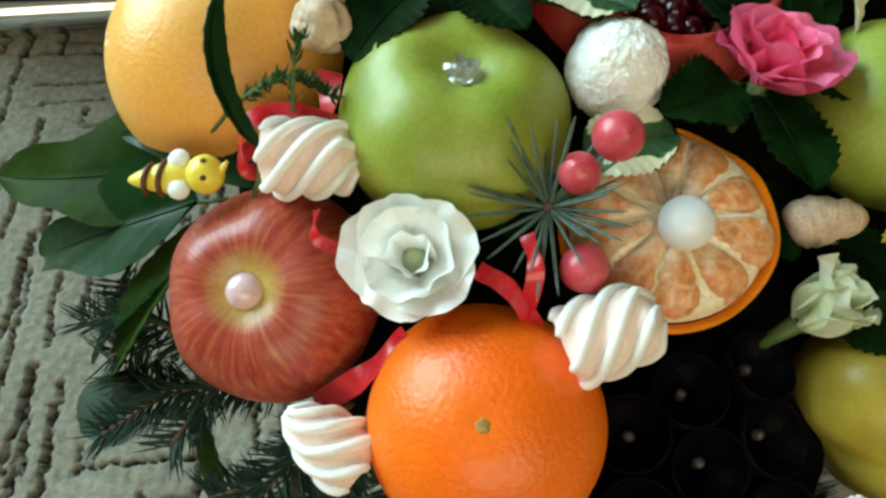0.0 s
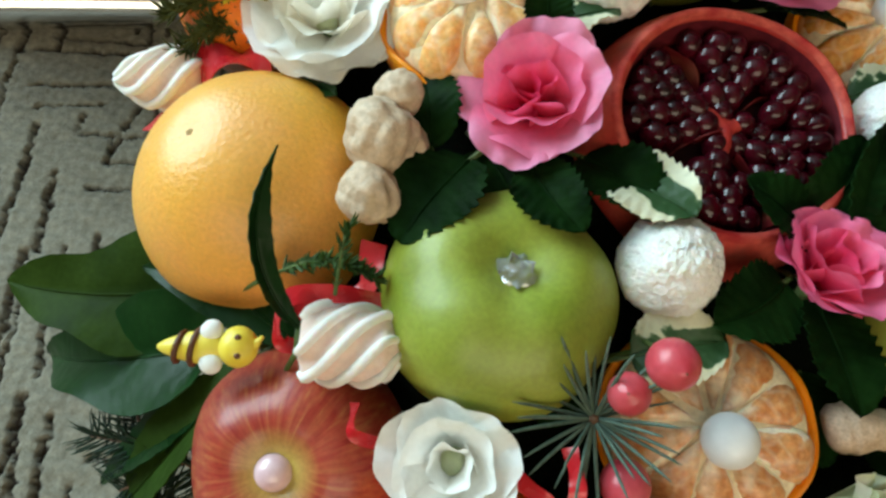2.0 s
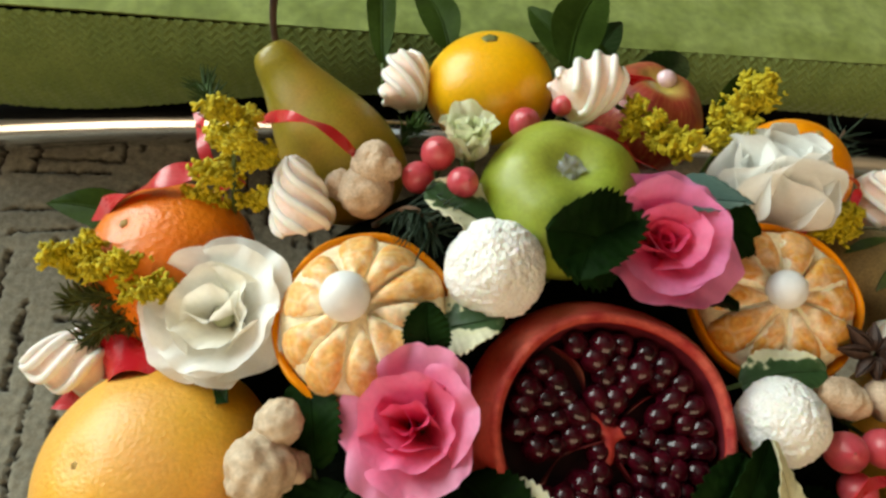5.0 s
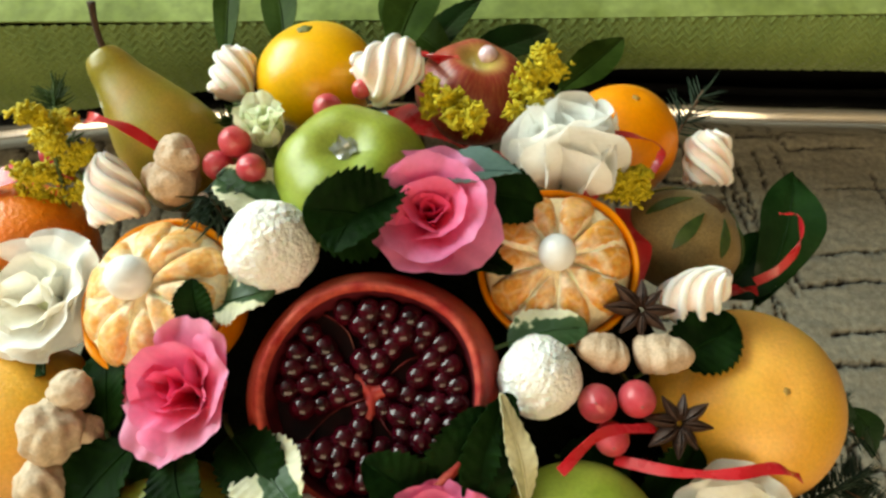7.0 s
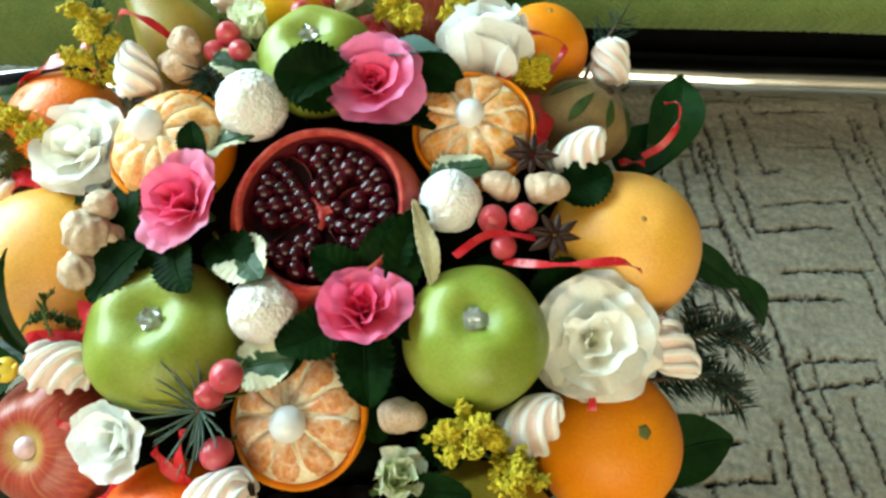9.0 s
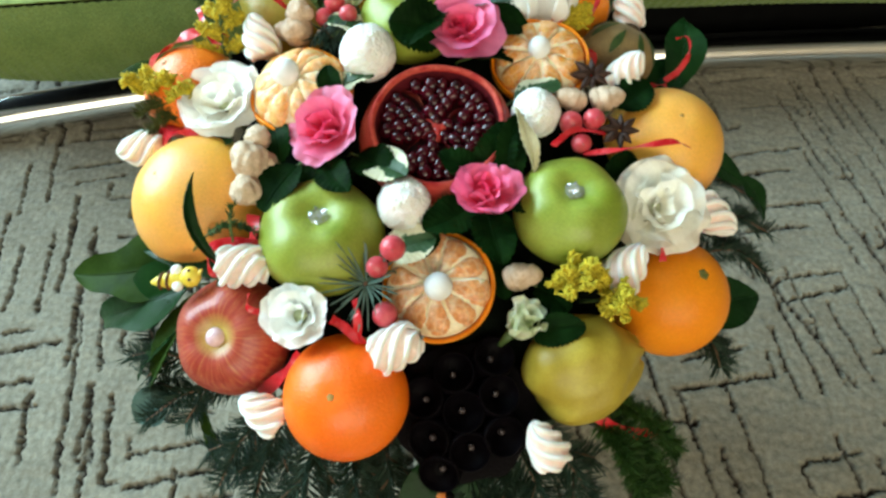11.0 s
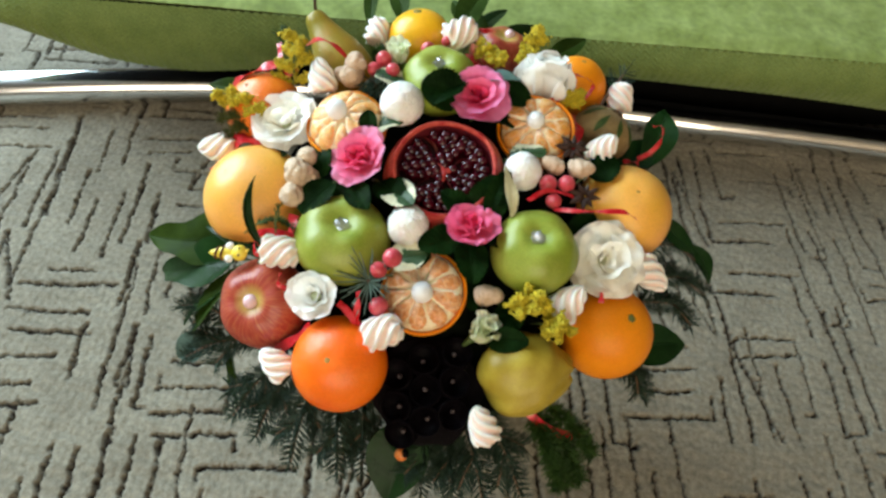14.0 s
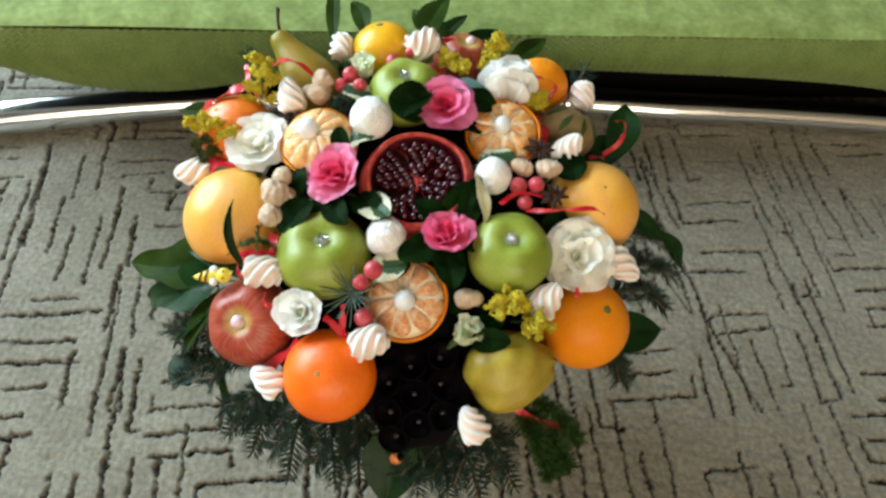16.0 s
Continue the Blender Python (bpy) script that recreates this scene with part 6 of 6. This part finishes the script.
def goldenrod(place, axis, spin, long, wide, count, seed, words="yellow goldenrod sprig with tiny crowded florets"):
    g = np.random.default_rng(seed)
    ob = thing("goldenrod", words, "flower sprig", "goldenrod sprigs", m=upright(place, axis, spin))
    part("stem", pipe([(0, 0, -0.02), (0.001, 0, long * 0.4), (0, 0.001, long * 0.9)], [0.0011, 0.0009, 0.0005], 6), STEM, ob)
    branches, dots = [], []
    for b in range(9):
        h, a = long * (0.05 + 0.9 * b / 9), b * 2.4 + g.normal(0, 0.3)
        reach = wide * (1.0 - 0.55 * b / 9) * g.uniform(0.75, 1.1)
        tip = Vector((reach * math.cos(a), reach * math.sin(a), h + reach * 0.5))
        branches.append(pipe(smooth_line([(0, 0, h - 0.003), tuple(tip * 0.5 + Vector((0, 0, h * 0.5))), tuple(tip)], 5), 0.0004, 5))
        for k in range(int(count * 2.4) // 9):
            s = g.uniform(0.25, 1.0)
            p = Vector((0, 0, h)) * (1 - s) + tip * s + Vector(g.normal(0, 0.0016, 3))
            dots.append(moved(FLORETS[g.integers(5)], Matrix.Translation(p) @ Euler(g.uniform(0, 6, 3)).to_matrix().to_4x4() @ Matrix.Scale(g.uniform(0.75, 1.35), 4)))
    tagged(part("side_stem", joined(branches), STEM, ob), kind="stuff")
    tagged(part("blossom", joined(dots), SOLIDAGO, ob, "crowded tiny yellow florets"), kind="stuff")


goldenrod((-0.066, 0.324, 0.350), (-0.05, 0.42, 0.9), 10, 0.052, 0.017, 560, 1)
goldenrod((-0.070, 0.287, 0.357), (-0.86, 0.02, 0.06), 30, 0.052, 0.013, 330, 2)
goldenrod((0.076, 0.404, 0.382), (0.75, -0.62, 0.2), 60, 0.036, 0.0095, 240, 3)
goldenrod((0.120, 0.406, 0.372), (0.15, 0.35, 0.95), 90, 0.038, 0.013, 306, 4)
goldenrod((0.158, 0.384, 0.364), (0.7, -0.15, 0.5), 20, 0.022, 0.010, 187, 5)
goldenrod((0.178, 0.196, 0.324), (0.1, -0.35, 0.9), 45, 0.024, 0.018, 391, 6)
goldenrod((0.196, 0.186, 0.322), (0.55, -0.35, 0.75), 75, 0.024, 0.013, 221, 7)


def needle(long):
    return pipe([(0, 0, 0), (0, 0.0002, long * 0.5), (0, 0.0014, long)], [0.00048, 0.00055, 0.00012], 4, False)


def fir(place, tip, needles, long, words, material, seed, group="fir twigs", spread=1.0, droop=0.01, fan=(0.35, 0.95), stray=0.16, dense=1.9, flat=0.35, combed=False):
    """combed: needles in even rows on both sides and along the top of a brown twig, with short side twigs."""
    g = np.random.default_rng(seed)
    a, b = Vector(place), Vector(tip)
    ob = thing("fir_twig", words, "twig", group, m=Matrix.Translation(a))
    d = b - a
    line = smooth_line([-0.35 * d + Vector((0, 0, -0.012)), (0, 0, 0), 0.5 * d + Vector((0, 0, droop)), d], 24)
    part("twig", pipe(line, np.linspace(0.0016, 0.0007, 24) * (1.0 if long > 0.0145 else 0.5), 6), TWIG if long > 0.0145 else STEM, ob)
    base, dots = needle(long), []
    axis = d.normalized()
    side = axis.cross(Vector((0, 0, 1))).normalized()
    up = side.cross(axis)

    def put(p, out, size):
        dots.append(moved(base, Matrix.Translation(p) @ out.normalized().to_track_quat("Z", "Y").to_matrix().to_4x4() @ Matrix.Scale(size, 4)))

    if combed:
        count = int(needles * dense)
        for k in range(count):
            s = (k + g.uniform(0, 1)) / count
            p = Vector(line[min(23, int(4 + s * 19.9))])
            hand = (-1, 1, -1, 1, 0)[k % 5] * g.uniform(0.75, 1.1)
            out = side * hand + axis * g.uniform(0.45, 0.75) + up * (g.uniform(0.3, 0.8) if hand == 0 else g.uniform(0.0, 0.35)) + Vector(g.normal(0, stray, 3))
            put(p, out, g.uniform(0.75, 1.05) * (1.0 - 0.35 * s**3))
        for hand in (-1, 1):
            root, turn = Vector(line[13 + 2 * hand]), (axis + 0.85 * hand * side).normalized()
            reach = d.length * 0.42
            part("side_twig", pipe([tuple(root), tuple(root + turn * reach * 0.5 + Vector((0, 0, 0.002))), tuple(root + turn * reach)], [0.0009, 0.0007, 0.0005], 6), TWIG, ob)
            across = turn.cross(Vector((0, 0, 1))).normalized()
            for k in range(count // 4):
                s = (k + g.uniform(0, 1)) / (count // 4)
                out = across * (-1, 1, 1, -1)[k % 4] * g.uniform(0.6, 1.0) + turn * g.uniform(0.45, 0.8) + up * g.uniform(0, 0.4) + Vector(g.normal(0, stray, 3))
                put(root + turn * reach * s, out, g.uniform(0.6, 0.9))
    else:
        for k in range(int(needles * dense)):
            s = g.uniform(0.05, 1.0) ** 0.8
            p = Vector(line[min(23, int(8 + s * 15))])
            ang = g.uniform(0, 2 * np.pi)
            put(p, math.cos(ang) * side * spread + math.sin(ang) * up * flat + axis * g.uniform(*fan) + Vector(g.normal(0, stray, 3)), g.uniform(0.6, 1.2))
    tagged(part("foliage", joined(dots), material, ob, "crowded needles"), kind="stuff")


FIRS = [((-0.052, 0.146, 0.252), (-0.108, 0.152, 0.232), 50), ((-0.028, 0.136, 0.250), (-0.082, 0.112, 0.226), 90), ((0.012, 0.118, 0.244), (0.000, 0.072, 0.214), 100),
        ((0.034, 0.114, 0.244), (0.034, 0.062, 0.210), 100), ((0.056, 0.112, 0.240), (0.072, 0.066, 0.208), 100), ((0.077, 0.116, 0.238), (0.090, 0.074, 0.206), 80),
        ((0.155, 0.125, 0.250), (0.190, 0.080, 0.210), 90), ((0.176, 0.130, 0.248), (0.216, 0.096, 0.210), 80), ((0.000, 0.122, 0.246), (-0.024, 0.080, 0.218), 80), ((0.130, 0.112, 0.240), (0.140, 0.074, 0.206), 80), ((0.146, 0.114, 0.240), (0.164, 0.078, 0.208), 90), ((0.277, 0.290, 0.273), (0.330, 0.330, 0.238), 70),
        ((0.280, 0.273, 0.266), (0.328, 0.290, 0.236), 60), ((0.266, 0.212, 0.256), (0.298, 0.202, 0.232), 60), ((0.270, 0.330, 0.270), (0.326, 0.372, 0.228), 50)]
for k, (a, b, count) in enumerate(FIRS):
    fir(a, b, count, 0.0175, "dark blue-green fir twig under the fruit", NEEDLE, 200 + k, stray=0.10, dense=3.5, combed=True)
for k, (a, b) in enumerate([((0.205, 0.150, 0.252), (0.252, 0.112, 0.210)), ((0.206, 0.146, 0.248), (0.246, 0.108, 0.212)), ((0.216, 0.160, 0.250), (0.266, 0.142, 0.218)), ((0.214, 0.152, 0.245), (0.262, 0.122, 0.208))]):
    fir(a, b, 300, 0.0095, "bright green feathery sprig under the quince", THUJA, 240 + k, "feathery sprigs", 1.6, stray=0.6, dense=2.4, flat=0.8)
fir((0.200, 0.462, 0.318), (0.212, 0.492, 0.330), 20, 0.018, "small fir tip behind an orange", NEEDLE, 250, droop=0.0)
fir((-0.074, 0.282, 0.342), (-0.114, 0.278, 0.338), 170, 0.0075, "olive-green feathery sprig beside a white flower", OLIVE_SPRIG, 251, "feathery sprigs", stray=0.45)
fir((-0.076, 0.282, 0.338), (-0.106, 0.266, 0.330), 150, 0.0075, "olive-green feathery sprig beside a white flower", OLIVE_SPRIG, 257, "feathery sprigs", stray=0.45)
fir((-0.080, 0.352, 0.352), (-0.105, 0.385, 0.356), 60, 0.010, "green feathery sprig beside the pear", THUJA, 252, "feathery sprigs")
fir((-0.014, 0.380, 0.350), (-0.006, 0.376, 0.368), 50, 0.009, "green feathery sprig beside the pear", THUJA, 253, "feathery sprigs")
fir((-0.040, 0.190, 0.332), (-0.008, 0.193, 0.339), 110, 0.0040, "small green sprig on a grapefruit", THUJA, 254, "feathery sprigs")
fir((-0.020, 0.184, 0.334), (-0.020, 0.200, 0.354), 16, 0.0045, "thin green sprig on a grapefruit", THUJA, 255, "feathery sprigs", 0.6, fan=(0.5, 1.2))
fir((-0.006, 0.334, 0.366), (0.014, 0.322, 0.376), 45, 0.015, "dark fir tip beside coral berries", NEEDLE, 256, fan=(0.2, 0.7))
star = thing("fir_tip", "star-shaped blue-green fir tip between berries", "twig", "fir twigs", m=upright((0.061, 0.171, 0.333), (-0.1, -0.5, 0.85)))
part("bud", orb(lambda x, y, z: np.stack([0.0018 * x, 0.0018 * y, 0.0024 * z], -1), 10, 8), TWIG, star, "brown bud")
part("twig", pipe([(0, 0, 0), (0.001, 0, -0.012), (0, 0, -0.024)], 0.0016, 6), TWIG, star)
spoke = pipe(smooth_line([(0, 0, 0), (0, 0.0006, 0.010), (0, 0.0024, 0.020), (0, 0.0052, 0.027)], 9), [0.0005, 0.0006, 0.00065, 0.00065, 0.0006, 0.00055, 0.0005, 0.0004, 0.0001], 5)
spoke = as_mesh("needle", *spoke)
spoke.materials.append(FIR_PALE)
g = np.random.default_rng(99)
for k in range(30):
    a, e = 2.4 * k, g.uniform(-0.15, 0.8)
    d = Vector((math.cos(a) * math.cos(e), math.sin(a) * math.cos(e), math.sin(e)))
    n_ = part("needle", spoke, FIR_PALE, star)
    n_.matrix_basis = d.to_track_quat("Z", "Y").to_matrix().to_4x4() @ Matrix.Scale(g.uniform(0.8, 1.1), 4)
